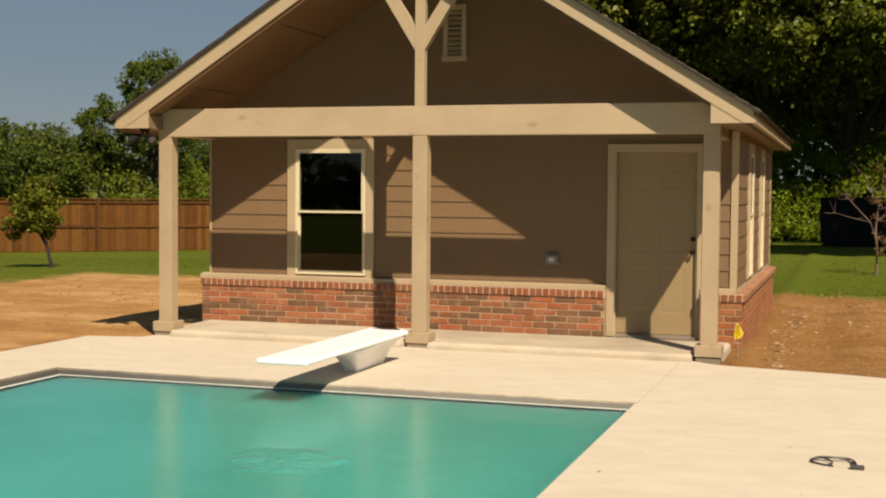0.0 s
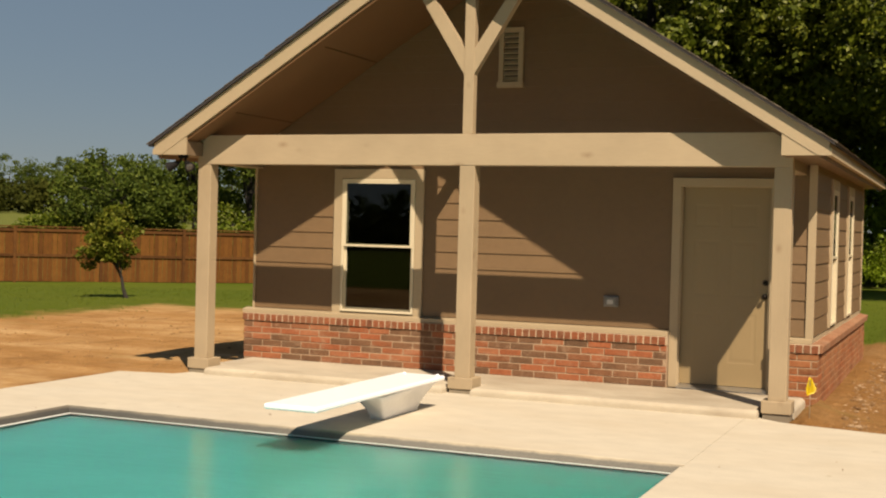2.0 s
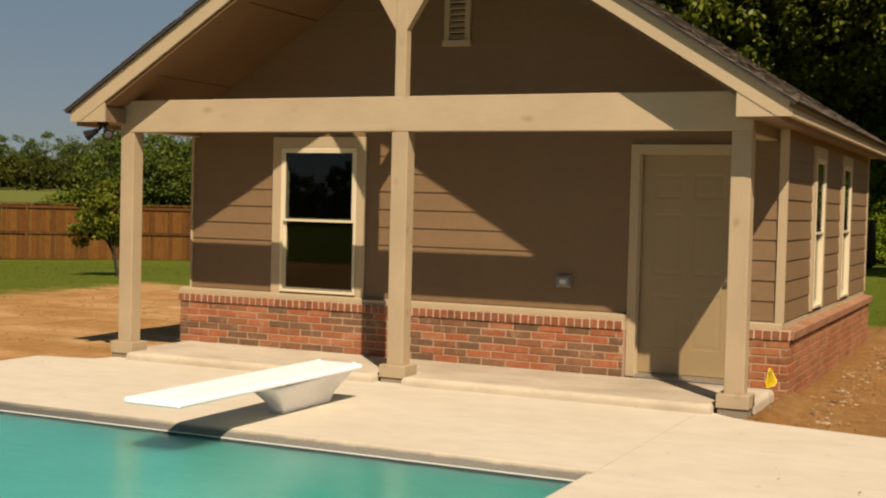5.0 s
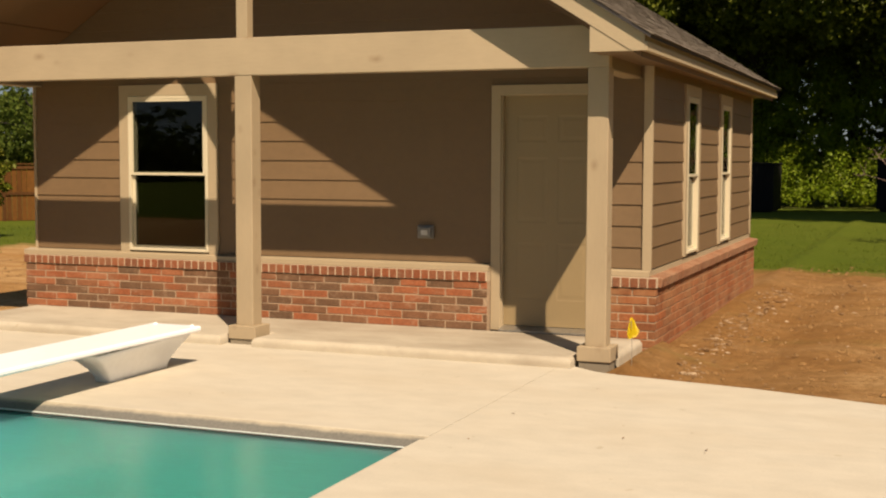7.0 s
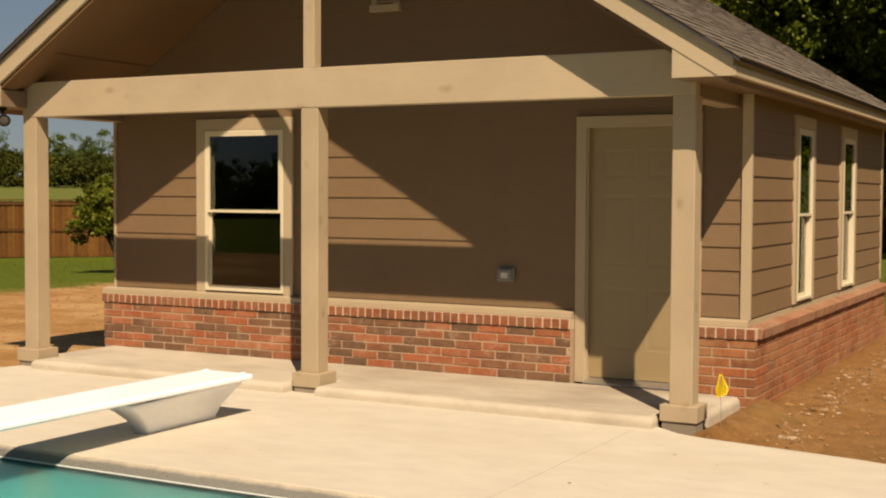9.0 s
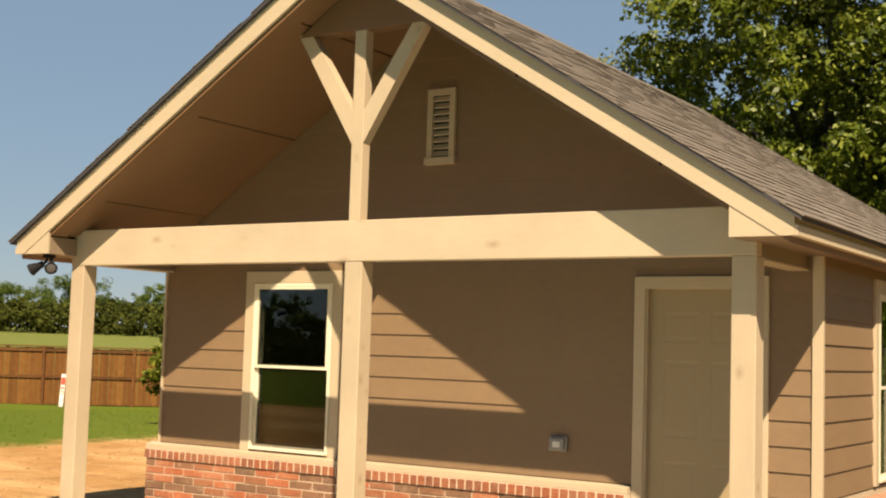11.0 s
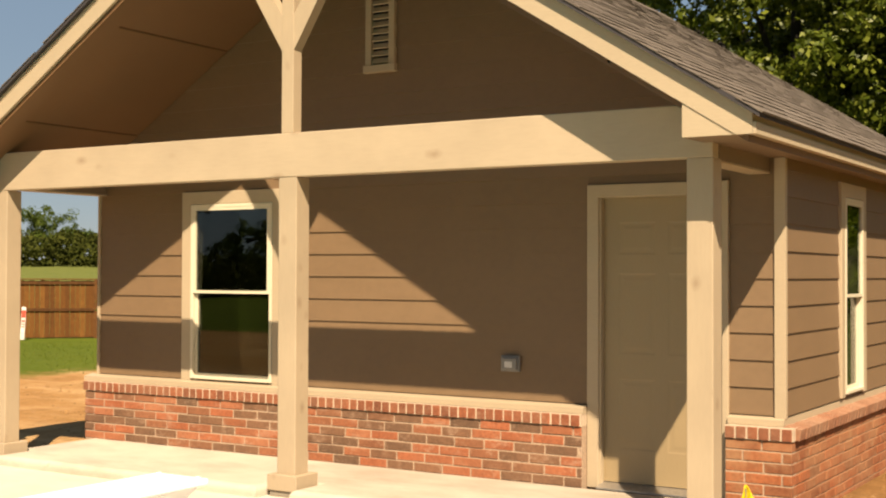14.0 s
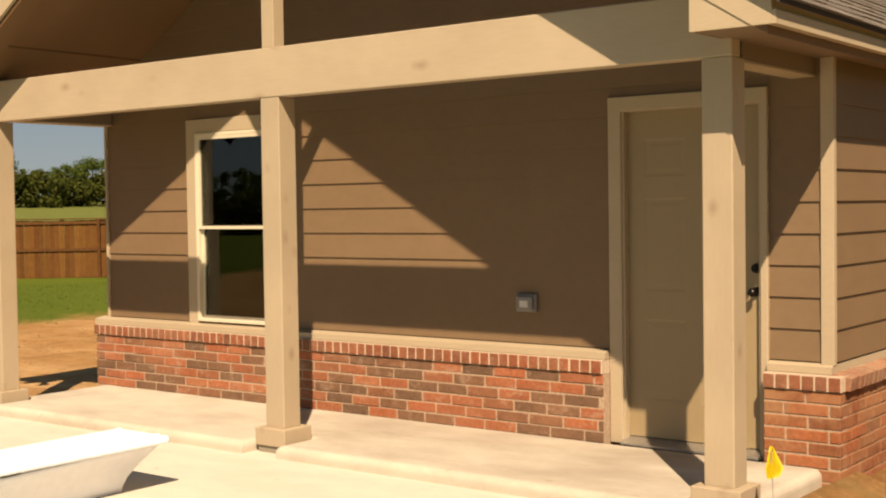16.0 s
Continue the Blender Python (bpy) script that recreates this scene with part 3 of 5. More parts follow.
def water_surface():
    bm = bmesh.new()
    nx, ny = 60, 110
    g = []
    for j in range(ny + 1):
        y = POOL_Y0 + (POOL_Y1 - POOL_Y0) * j / ny
        row = []
        for i in range(nx + 1):
            x = POOL_X0 + (POOL_X1 - POOL_X0) * i / nx
            r = math.hypot(x - 1.0, y + 6.5)
            z = -0.066 + 0.0025 * noise.noise(Vector((x * 1.3, y * 2.0, 0)))
            z += 0.022 * math.exp(-(r / 0.5) ** 2) * noise.noise(Vector((x * 6, y * 6, 5)))
            row.append(bm.verts.new((x, y, z)))
        g.append(row)
    for j in range(ny):
        for i in range(nx):
            bm.faces.new((g[j][i], g[j][i + 1], g[j + 1][i + 1], g[j + 1][i])).smooth = True
    rim = [g[0][i] for i in range(nx + 1)] + [g[j][nx] for j in range(1, ny + 1)] + [g[ny][i] for i in range(nx - 1, -1, -1)] + [g[j][0] for j in range(ny - 1, 0, -1)]
    low = [bm.verts.new((v.co.x, v.co.y, -1.88)) for v in rim]
    for k in range(len(rim)):
        q = (k + 1) % len(rim)
        bm.faces.new((rim[q], rim[k], low[k], low[q]))
    bm.faces.new(low[::-1])
    return bm


part("water", water_surface(), WATER, pool, "murky green-turquoise water surface")
bm = boxes((POOL_X0, POOL_X1, POOL_Y1 - 0.009, POOL_Y1 + 0.01, -0.058, -0.051), (POOL_X0 - 0.01, POOL_X0 + 0.014, POOL_Y0, POOL_Y1, -0.058, -0.051),
           (POOL_X1 - 0.014, POOL_X1 + 0.01, POOL_Y0, POOL_Y1, -0.058, -0.051))
part("liner_bead", bm, BEAD, pool, "thin white liner bead under the coping")

# ---- porch slab ----
POST_X = (-3.143, -0.065, 2.998)
NB = 0.15
slab_poly = [(-3.15, -0.1), (-3.15, -0.91), (POST_X[0] + NB, -0.91), (POST_X[0] + NB, -1.28), (POST_X[1] - NB, -1.28), (POST_X[1] - NB, -0.95),
             (POST_X[1] + NB, -0.95), (POST_X[1] + NB, -1.28), (POST_X[2] - NB, -1.28), (POST_X[2] - NB, -0.91), (3.13, -0.91), (3.13, -0.1)]
bm = bmesh.new()
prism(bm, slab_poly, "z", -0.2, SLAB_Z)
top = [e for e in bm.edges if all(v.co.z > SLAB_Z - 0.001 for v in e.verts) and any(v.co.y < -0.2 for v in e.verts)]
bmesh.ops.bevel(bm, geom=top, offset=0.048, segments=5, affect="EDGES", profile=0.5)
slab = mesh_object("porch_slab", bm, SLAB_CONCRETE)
tagged(slab, "smooth pale concrete porch slab, one low step above the deck", "porch slab", kind="structure")

# ---- the pool house ----
house = tagged(empty("pool_house"), "small gabled pool house, taupe lap siding over red brick, open porch", "pool house")
WIN = (-2.13, -1.012, 0.648, 2.285)       # outer casing of the front window
DOOR = (1.757, 2.79, SLAB_Z, 2.216)      # outer casing of the door
SIDE_WINS = ((1.34, 2.10), (3.27, 4.06))
SIDE_Z = (0.668, 2.278)


def front_core():
    x0, x1, y0, y1 = -HALF + 0.02, HALF - 0.02, 0.012, 0.13
    wx0, wx1, wz0, wz1 = WIN[0] + 0.10, WIN[1] - 0.10, WIN[2] + 0.03, WIN[3] - 0.11
    dx0, dx1, dz1 = DOOR[0] + 0.075, DOOR[1] - 0.030, DOOR[3] - 0.07
    bm = bmesh.new()
    for d in ((x0, wx0, y0, y1, 0.02, 2.4), (wx0, wx1, y0, y1, 0.02, wz0), (wx0, wx1, y0, y1, wz1, 2.4), (wx1, dx0, y0, y1, 0.02, 2.4),
              (dx0, dx1, y0, y1, dz1, 2.4), (dx1, x1, y0, y1, 0.02, 2.4)):
        box(bm, *d)
    prism(bm, [(x0, 2.4), (x1, 2.4), (ROOF_X, APEX - 0.01)], "y", y0, y1)
    return bm


wall_front = part("front_wall", front_core(), SIDING, house, "taupe lap-sided front wall over a red brick base")


def side_core(sign):
    xa, xb = sorted((sign * (HALF - 0.012), sign * (HALF - 0.13)))
    bm = bmesh.new()
    if sign > 0:
        y = 0.13
        for a, b in SIDE_WINS:
            box(bm, xa, xb, y, a + 0.1, -0.2, EAVE_Z + 0.1)
            box(bm, xa, xb, a + 0.1, b - 0.1, -0.2, SIDE_Z[0] + 0.03)
            box(bm, xa, xb, a + 0.1, b - 0.1, SIDE_Z[1] - 0.11, EAVE_Z + 0.1)
            y = b - 0.1
        box(bm, xa, xb, y, REAR_Y, -0.2, EAVE_Z + 0.1)
    else:
        box(bm, xa, xb, 0.13, REAR_Y, -0.2, EAVE_Z + 0.1)
    return bm


wall_right = part("side_wall", side_core(1), SIDING_SIDE, house, "taupe lap-sided side wall with two windows and a muddy brick base")
part("side_wall", side_core(-1), SIDING_SIDE, house, "taupe side wall with a brick base")
bm = bmesh.new()
prism(bm, [(-HALF, -0.2), (HALF, -0.2), (HALF, under(HALF - ROOF_X)), (ROOF_X, APEX - 0.01), (-HALF, under(HALF + ROOF_X))], "y", REAR_Y, REAR_Y + 0.12)
part("rear_wall", bm, SIDING, house, "plain taupe rear wall")
part("floor", boxes((-3.03, 3.03, 0.13, REAR_Y, -0.02, SLAB_Z)), INTERIOR, house, "bare interior floor")
part("interior_ceiling", boxes((-3.03, 3.03, 0.13, REAR_Y, 2.43, 2.46)), INTERIOR, house, "plain interior ceiling")

# corner boards, frieze and painted sill on the brick
part("corner_board", boxes((3.098, HALF + 0.008, -0.022, 0.024, 0.646, EAVE_Z), bevel=0.003), TRIM, house)
part("corner_board", boxes((-HALF - 0.012, -HALF + 0.012, -0.022, 0.06, 0.646, EAVE_Z), bevel=0.003), TRIM, house)
part("corner_board", boxes((3.1, HALF + 0.014, REAR_Y - 0.05, REAR_Y + 0.02, 0.646, EAVE_Z), bevel=0.003), TRIM, house)
CAP_Z0, CAP_Z1 = 0.599, 0.646


def cap_section(y_out):
    return [(y_out, CAP_Z0), (0.012, CAP_Z0), (0.012, CAP_Z1 + 0.012), (y_out, CAP_Z1 - 0.006)]


for a, b, out in ((-3.27, DOOR[0] - 0.002, -0.085), (DOOR[1] + 0.002, 3.168, -0.050)):
    part("sill_cap", prisms(cap_section(out), "x", a, b), TRIM, house, "beige painted sill cap on the brick")
bm = bmesh.new()
prism(bm, [(3.168, CAP_Z0), (HALF - 0.012, CAP_Z0), (HALF - 0.012, CAP_Z1 + 0.006), (3.168, CAP_Z1 + 0.002)], "y", 0.013, REAR_Y)
part("sill_cap", bm, TRIM, house, "beige painted sill cap on the brick")
# mortar beds behind the bricks
bm = boxes((-3.225, DOOR[0] - 0.004, -0.0975, 0.012, -0.2, 0.512), (DOOR[1] + 0.004, 3.2305, -0.0975, 0.012, -0.2, 0.512))
part("mortar_bed", bm, MORTAR, house, "dirty orange-beige mortar joints")
bm = boxes((HALF - 0.012, 3.2305, 0.013, REAR_Y, -0.3, 0.512))
part("mortar_bed", bm, MORTAR_MUD, house, "mud-stained mortar joints")
bm = boxes((-3.242, DOOR[0] - 0.004, -0.112, 0.012, 0.513, 0.596), (DOOR[1] + 0.004, 3.244, -0.112, 0.012, 0.513, 0.596))
prism(bm, [(HALF - 0.012, 0.513), (3.262, 0.513), (3.262, 0.5875), (HALF - 0.012, 0.605)], "y", 0.013, REAR_Y)
part("rowlock_mortar", bm, MORTAR_PALE, house, "pale mortar joints of the top course")


# ---- door ----
def build_door():
    x0, x1, z0, z1 = DOOR
    door = part("door", door_leaf(x0 + 0.105, x1 - 0.060, z0 + 0.045, z1 - 0.095), DOOR_PAINT, house, "closed beige six-panel entry door")
    w = 0.09
    bm = bmesh.new()
    prism(bm, [(x0, z0), (x0 + w, z0), (x0 + w, z1 - w), (x1 - 0.045, z1 - w), (x1 - 0.045, z0), (x1, z0), (x1, z1), (x0, z1)], "y", -0.028, 0.012)
    bmesh.ops.bevel(bm, geom=bm.edges[:], offset=0.004, segments=1, affect="EDGES")
    part("casing", bm, TRIM, door, "beige painted door casing")
    bm = boxes((x0 + 0.075, x0 + 0.1035, -0.01, 0.13, z0, z1 - 0.07), (x1 - 0.0585, x1 - 0.030, -0.01, 0.13, z0, z1 - 0.07), (x0 + 0.075, x1 - 0.030, -0.01, 0.13, z1 - 0.0935, z1 - 0.07))
    part("jamb", bm, TRIM, door, "beige door jamb")
    bm = bmesh.new()
    prism(bm, [(-0.07, z0), (0.12, z0), (0.12, z0 + 0.04), (0.03, z0 + 0.04), (-0.07, z0 + 0.012)], "x", x0 + 0.092, x1 - 0.047)
    part("threshold", bm, ALU, door, "worn aluminium threshold")
    for z, r in ((1.04, 0.024), (1.176, 0.022)):
        bm = bmesh.new()
        xk = x1 - 0.095
        turn = Matrix.Rotation(radians(90), 4, "X")
        cone(bm, Matrix.Translation((xk, 0.025, z)) @ turn, r + 0.006, r + 0.003, 0.012, 18)
        if z < 1.1:
            cone(bm, Matrix.Translation((xk, 0.005, z)) @ turn, 0.012, 0.012, 0.04, 12)
            bmesh.ops.create_uvsphere(bm, u_segments=16, v_segments=10, radius=0.024, matrix=Matrix.Translation((xk, -0.03, z)) @ Matrix.Diagonal((1, 0.8, 1, 1)))
        else:
            cone(bm, Matrix.Translation((xk, 0.012, z)) @ turn, r, r - 0.004, 0.02, 18)
        part("door_knob" if z < 1.1 else "deadbolt", bm, DARK_BRONZE, door, "dark bronze hardware")


def door_leaf(x0, x1, z0, z1):
    """One leaf with six raised panels sunk into its face."""
    face = 0.035
    bm = bmesh.new()
    w, h = x1 - x0, z1 - z0
    cols = [(0.13, 0.45), (0.55, 0.87)]
    rows = [(0.115, 0.365), (0.45, 0.735), (0.80, 0.915)]
    xs = sorted({0.0, 1.0, *[v for c in cols for v in c]})
    zs = sorted({0.0, 1.0, *[v for r in rows for v in r]})
    for i in range(len(xs) - 1):
        for j in range(len(zs) - 1):
            a, b, c, d = x0 + xs[i] * w, x0 + xs[i + 1] * w, z0 + zs[j] * h, z0 + zs[j + 1] * h
            if (xs[i], xs[i + 1]) in cols and (zs[j], zs[j + 1]) in rows:
                last = None
                for inset, depth in ((0, 0), (0.012, 0.002), (0.03, 0.002), (0.05, 0.0004)):
                    ring = [bm.verts.new(p) for p in ((a + inset, face - 0.001 + depth, c + inset), (b - inset, face - 0.001 + depth, c + inset), (b - inset, face - 0.001 + depth, d - inset), (a + inset, face - 0.001 + depth, d - inset))]
                    if last:
                        for k in range(4):
                            bm.faces.new((last[k], last[(k + 1) % 4], ring[(k + 1) % 4], ring[k]))
                    last = ring
                bm.faces.new(last)
            else:
                bm.faces.new([bm.verts.new(p) for p in ((a, face - 0.001, c), (b, face - 0.001, c), (b, face - 0.001, d), (a, face - 0.001, d))])
    bmesh.ops.remove_doubles(bm, verts=bm.verts[:], dist=0.0004)
    rim = [e for e in bm.edges if e.is_boundary]
    back = bmesh.ops.extrude_edge_only(bm, edges=rim)["geom"]
    for v in back:
        if isinstance(v, bmesh.types.BMVert):
            v.co.y = face + 0.042
    bmesh.ops.holes_fill(bm, edges=[e for e in bm.edges if e.is_boundary], sides=0)
    bmesh.ops.recalc_face_normals(bm, faces=bm.faces[:])
    return bm


build_door()


# ---- windows ----
def build_window(m, width, z0, z1, casing, label):
    """A double-hung window in local x and z, its face towards local -y; m takes it to its wall."""
    h = z1 - z0
    bm = bmesh.new()
    c, ct = casing
    prism(bm, [(0, 0), (c, 0), (c, h - ct), (width - c, h - ct), (width - c, 0), (width, 0), (width, h), (0, h)], "y", -0.026, 0.012)
    bmesh.ops.bevel(bm, geom=bm.edges[:], offset=0.004, segments=1, affect="EDGES")
    win = part("window", bm, TRIM, house, label)
    win.matrix_local = m
    fx0, fx1, fz0, fz1 = c + 0.002, width - c - 0.002, 0.022, h - ct - 0.002
    t = 0.028
    bm = bmesh.new()
    for d in ((fx0, fx0 + t, -0.03, 0.09, fz0, fz1), (fx1 - t, fx1, -0.03, 0.09, fz0, fz1), (fx0 + t, fx1 - t, -0.03, 0.09, fz1 - t, fz1), (fx0 + t, fx1 - t, -0.036, 0.09, fz0, fz0 + 0.025)):
        box(bm, *d)
    bmesh.ops.bevel(bm, geom=bm.edges[:], offset=0.003, segments=1, affect="EDGES")
    part("window_frame", bm, VINYL, win, "cream vinyl window frame")
    mid = fz0 + (fz1 - fz0) * 0.495
    s = 0.024
    gx0, gx1 = fx0 + t, fx1 - t
    for name, za, zb, y in (("upper_sash", mid - 0.005, fz1 - t, -0.013), ("lower_sash", fz0 + 0.025, mid + 0.028, 0.020)):
        bm = bmesh.new()
        for d in ((gx0, gx0 + s, y - 0.014, y + 0.016, za, zb), (gx1 - s, gx1, y - 0.014, y + 0.016, za, zb), (gx0 + s, gx1 - s, y - 0.014, y + 0.016, zb - s, zb), (gx0 + s, gx1 - s, y - 0.014, y + 0.016, za, za + s)):
            box(bm, *d)
        part(name, bm, VINYL, win, "cream vinyl sash")
        pane = part("pane", boxes((gx0 + s - 0.004, gx1 - s + 0.004, y - 0.002, y + 0.002, za + s - 0.004, zb - s + 0.004)), GLASS, win, "dark reflective glass")
        pane.visible_shadow = False
    return win


build_window(pose(WIN[0], 0, WIN[2]), WIN[1] - WIN[0], WIN[2], WIN[3], (0.105, 0.11), "closed double-hung front window with beige casing")
for a, b in SIDE_WINS:
    build_window(pose(HALF, a, SIDE_Z[0], 0, 0, 90), b - a, SIDE_Z[0], SIDE_Z[1], (0.10, 0.11), "closed double-hung side window with beige casing")

# ---- gable vent ----
vx0, vx1, vz0, vz1 = -0.172, 0.104, 3.172, 3.812
bm = boxes((vx0 - 0.012, vx1 + 0.012, -0.05, 0.01, vz0 - 0.005, vz0 + 0.055), (vx0, vx0 + 0.055, -0.035, 0.01, vz0 + 0.055, vz1 - 0.055), (vx1 - 0.055, vx1, -0.035, 0.01, vz0 + 0.055, vz1 - 0.055), (vx0, vx1, -0.035, 0.01, vz1 - 0.055, vz1), bevel=0.003)
vent = part("gable_vent", bm, TRIM, house, "beige louvred gable vent")
# black sheet on the solid wall paints the shade between the slats
part("backing", boxes((vx0 + 0.05, vx1 - 0.05, 0.0, 0.008, vz0 + 0.05, vz1 - 0.05)), BLACK_METAL, vent, "black sheet standing in for the shade behind the louvres")
slat_me = None
for k in range(9):
    z = vz0 + 0.085 + k * 0.058
    if slat_me is None:
        bm = bmesh.new()
        prism(bm, [(-0.028, -0.012), (-0.022, -0.018), (0.004, 0.022), (-0.002, 0.028)], "x", vx0 + 0.056, vx1 - 0.056)
        ob = part("slat", bm, TRIM, vent)
        slat_me = ob.data
    else:
        ob = new("slat", slat_me)
        ob.parent = vent
    ob.location.z = z

# ---- posts, beam, king post and braces ----
for k, px in enumerate(POST_X):
    post = part("post", boxes((px - 0.081, px + 0.081, BEAM_Y, BEAM_Y + 0.15, 0.155, 2.268), bevel=0.006), POST_WOOD, house, "square beige-stained timber porch post")
    part("post_base", boxes((px - 0.132, px + 0.132, BEAM_Y - 0.05, BEAM_Y + 0.198, 0.045, 0.158), bevel=0.005), POST_WOOD, post, "boxed beige base trim")
    part("plinth", boxes((px - 0.118, px + 0.118, BEAM_Y - 0.036, BEAM_Y + 0.182, -0.05, 0.046)), FOOTING, post, "low concrete footing")
part("beam", boxes((POST_X[0] - 0.082, POST_X[2] + 0.082, BEAM_Y - 0.004, BEAM_Y + 0.096, 2.268, 2.582), bevel=0.006), BEAM_WOOD, house, "knotty beige-stained timber porch beam")
for px, low in ((POST_X[0], 2.298), (POST_X[2], 2.262)):
    side_beam = part("side_beam", boxes((px - 0.07, px + 0.068, BEAM_Y + 0.15, 0.011 - 0.024, low, 2.47), bevel=0.003), SOFFIT, house, "brown-painted side beam")
    part("strip", boxes((px - 0.074, px + 0.072, BEAM_Y + 0.15, 0.011 - 0.024, low - 0.015, low - 0.001), bevel=0.003), TRIM, side_beam, "beige strip under the beam")
COLLAR = 4.06
part("king_post", boxes((-0.128, -0.022, BEAM_Y + 0.004, BEAM_Y + 0.1, 2.582, COLLAR - 0.001), bevel=0.004), POST_WOOD, house, "beige-stained king post")
for s in (-1, 1):
    cx = -0.075
    poly = [(cx + s * 0.0535, 3.175), (cx + s * 0.625, COLLAR + 0.03), (cx + s * 0.495, COLLAR + 0.03), (cx + s * 0.0535, 3.43)]
    bm = bmesh.new()
    prism(bm, poly, "y", BEAM_Y + 0.008, BEAM_Y + 0.096)
    part("brace", bm, POST_WOOD, house, "diagonal beige-stained brace")
cw = (APEX - COLLAR) / PITCH
bm = bmesh.new()
prism(bm, [(-cw + 0.02, COLLAR), (cw - 0.02, COLLAR), (0, APEX + 0.009)], "y", BEAM_Y - 0.002, BEAM_Y + 0.135)
part("collar_panel", bm, CEILING, house, "triangular brown-painted collar panel under the ridge").location.x = ROOF_X

# ---- roof ----
def roof_part(*a, **k):
    ob = part(*a, **k)
    ob.location.x = ROOF_X
    return ob


for s in (-1, 1):
    bm = bmesh.new()
    x1 = s * 3.545
    prism(bm, [(0, APEX + 0.207), (x1, under(x1) + 0.207), (x1, under(x1) + 0.235), (0, APEX + 0.235)], "y", RAKE_Y - 0.04, REAR_Y + 0.30)
    ob = roof_part("roof", bm, ROOF_EDGE, house, "grey-brown asphalt shingle roof slope")
    if s > 0:
        roof_right = ob
    else:
        roof_left = ob
    bm = bmesh.new()
    prism(bm, [(s * 0.001, APEX + 0.03), (s * 3.46, under(3.46) + 0.03), (s * 3.46, under(3.46) + 0.206), (s * 0.001, APEX + 0.206)], "y", RAKE_Y + 0.035, REAR_Y + 0.27)
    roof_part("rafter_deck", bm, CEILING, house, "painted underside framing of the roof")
    # rake board, its cap strip and the boxed eave return
    bm = bmesh.new()
    prism(bm, [(0, APEX + 0.04), (s * 3.40, EAVE_Z), (s * EAVE_X, EAVE_Z), (s * EAVE_X, under(EAVE_X) + 0.172), (0, APEX + 0.172)], "y", RAKE_Y, RAKE_Y + 0.028)
    roof_part("rake_board", bm, TRIM, house, "beige painted rake board")
    bm = bmesh.new()
    prism(bm, [(0, APEX + 0.172), (s * EAVE_X, under(EAVE_X) + 0.172), (s * EAVE_X, under(EAVE_X) + 0.206), (0, APEX + 0.206)], "y", RAKE_Y - 0.004, RAKE_Y + 0.02)
    roof_part("rake_strip", bm, TRIM, house, "narrow beige strip under the shingles")
    bm = bmesh.new()
    prism(bm, [(s * 3.089, EAVE_Z), (s * 3.40, EAVE_Z), (s * 3.089, under(3.089) + 0.04)], "y", RAKE_Y + 0.006, RAKE_Y + 0.026)
    roof_part("eave_return", bm, TRIM, house, "beige boxed eave end")
    bm = boxes((min(s * 3.115, s * 3.468), max(s * 3.115, s * 3.468), RAKE_Y + 0.029, REAR_Y + 0.26, EAVE_Z, EAVE_Z + 0.012))
    roof_part("eave_soffit", bm, SOFFIT, house, "beige-brown boxed eave soffit")
    bm = boxes((min(s * 3.091, s * 3.111), max(s * 3.091, s * 3.111), RAKE_Y + 0.029, BEAM_Y - 0.006, EAVE_Z + 0.0, 2.50))
    roof_part("eave_inner_panel", bm, SOFFIT, house)
    zf = under(EAVE_X) + 0.205
    bm = boxes((min(s * EAVE_X, s * (EAVE_X - 0.024)), max(s * EAVE_X, s * (EAVE_X - 0.024)), RAKE_Y + 0.0285, REAR_Y + 0.28, EAVE_Z, zf))
    roof_part("eave_fascia", bm, TRIM, house, "beige painted eave fascia")
    bm = boxes((min(s * (EAVE_X + 0.001), s * (EAVE_X + 0.02)), max(s * (EAVE_X + 0.001), s * (EAVE_X + 0.02)), RAKE_Y + 0.001, REAR_Y + 0.28, EAVE_Z, EAVE_Z + 0.062))
    roof_part("eave_strip", bm, TRIM, house, "beige strip along the foot of the fascia")
    bm = bmesh.new()
    prism(bm, [(s * 0.002, APEX - 0.006), (s * 3.088, under(3.088) - 0.006), (s * 3.088, under(3.088) + 0.011), (s * 0.002, APEX + 0.011)], "y", RAKE_Y + 0.029, BEAM_Y - 0.13)
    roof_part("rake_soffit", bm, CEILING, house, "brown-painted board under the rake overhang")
    # painted plywood porch ceiling, sheets with open seams
    cuts = [0.0, 0.51, 1.57, 2.63, 3.09]
    for a, b in zip(cuts, cuts[1:]):
        bm = bmesh.new()
        a2, b2 = a + 0.009, b - 0.009
        prism(bm, [(s * a2, under(a2) + 0.012), (s * b2, under(b2) + 0.012), (s * b2, under(b2) + 0.028), (s * a2, under(a2) + 0.028)], "y", RAKE_Y + 0.0285, 0.011)
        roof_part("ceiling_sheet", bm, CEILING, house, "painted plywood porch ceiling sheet")


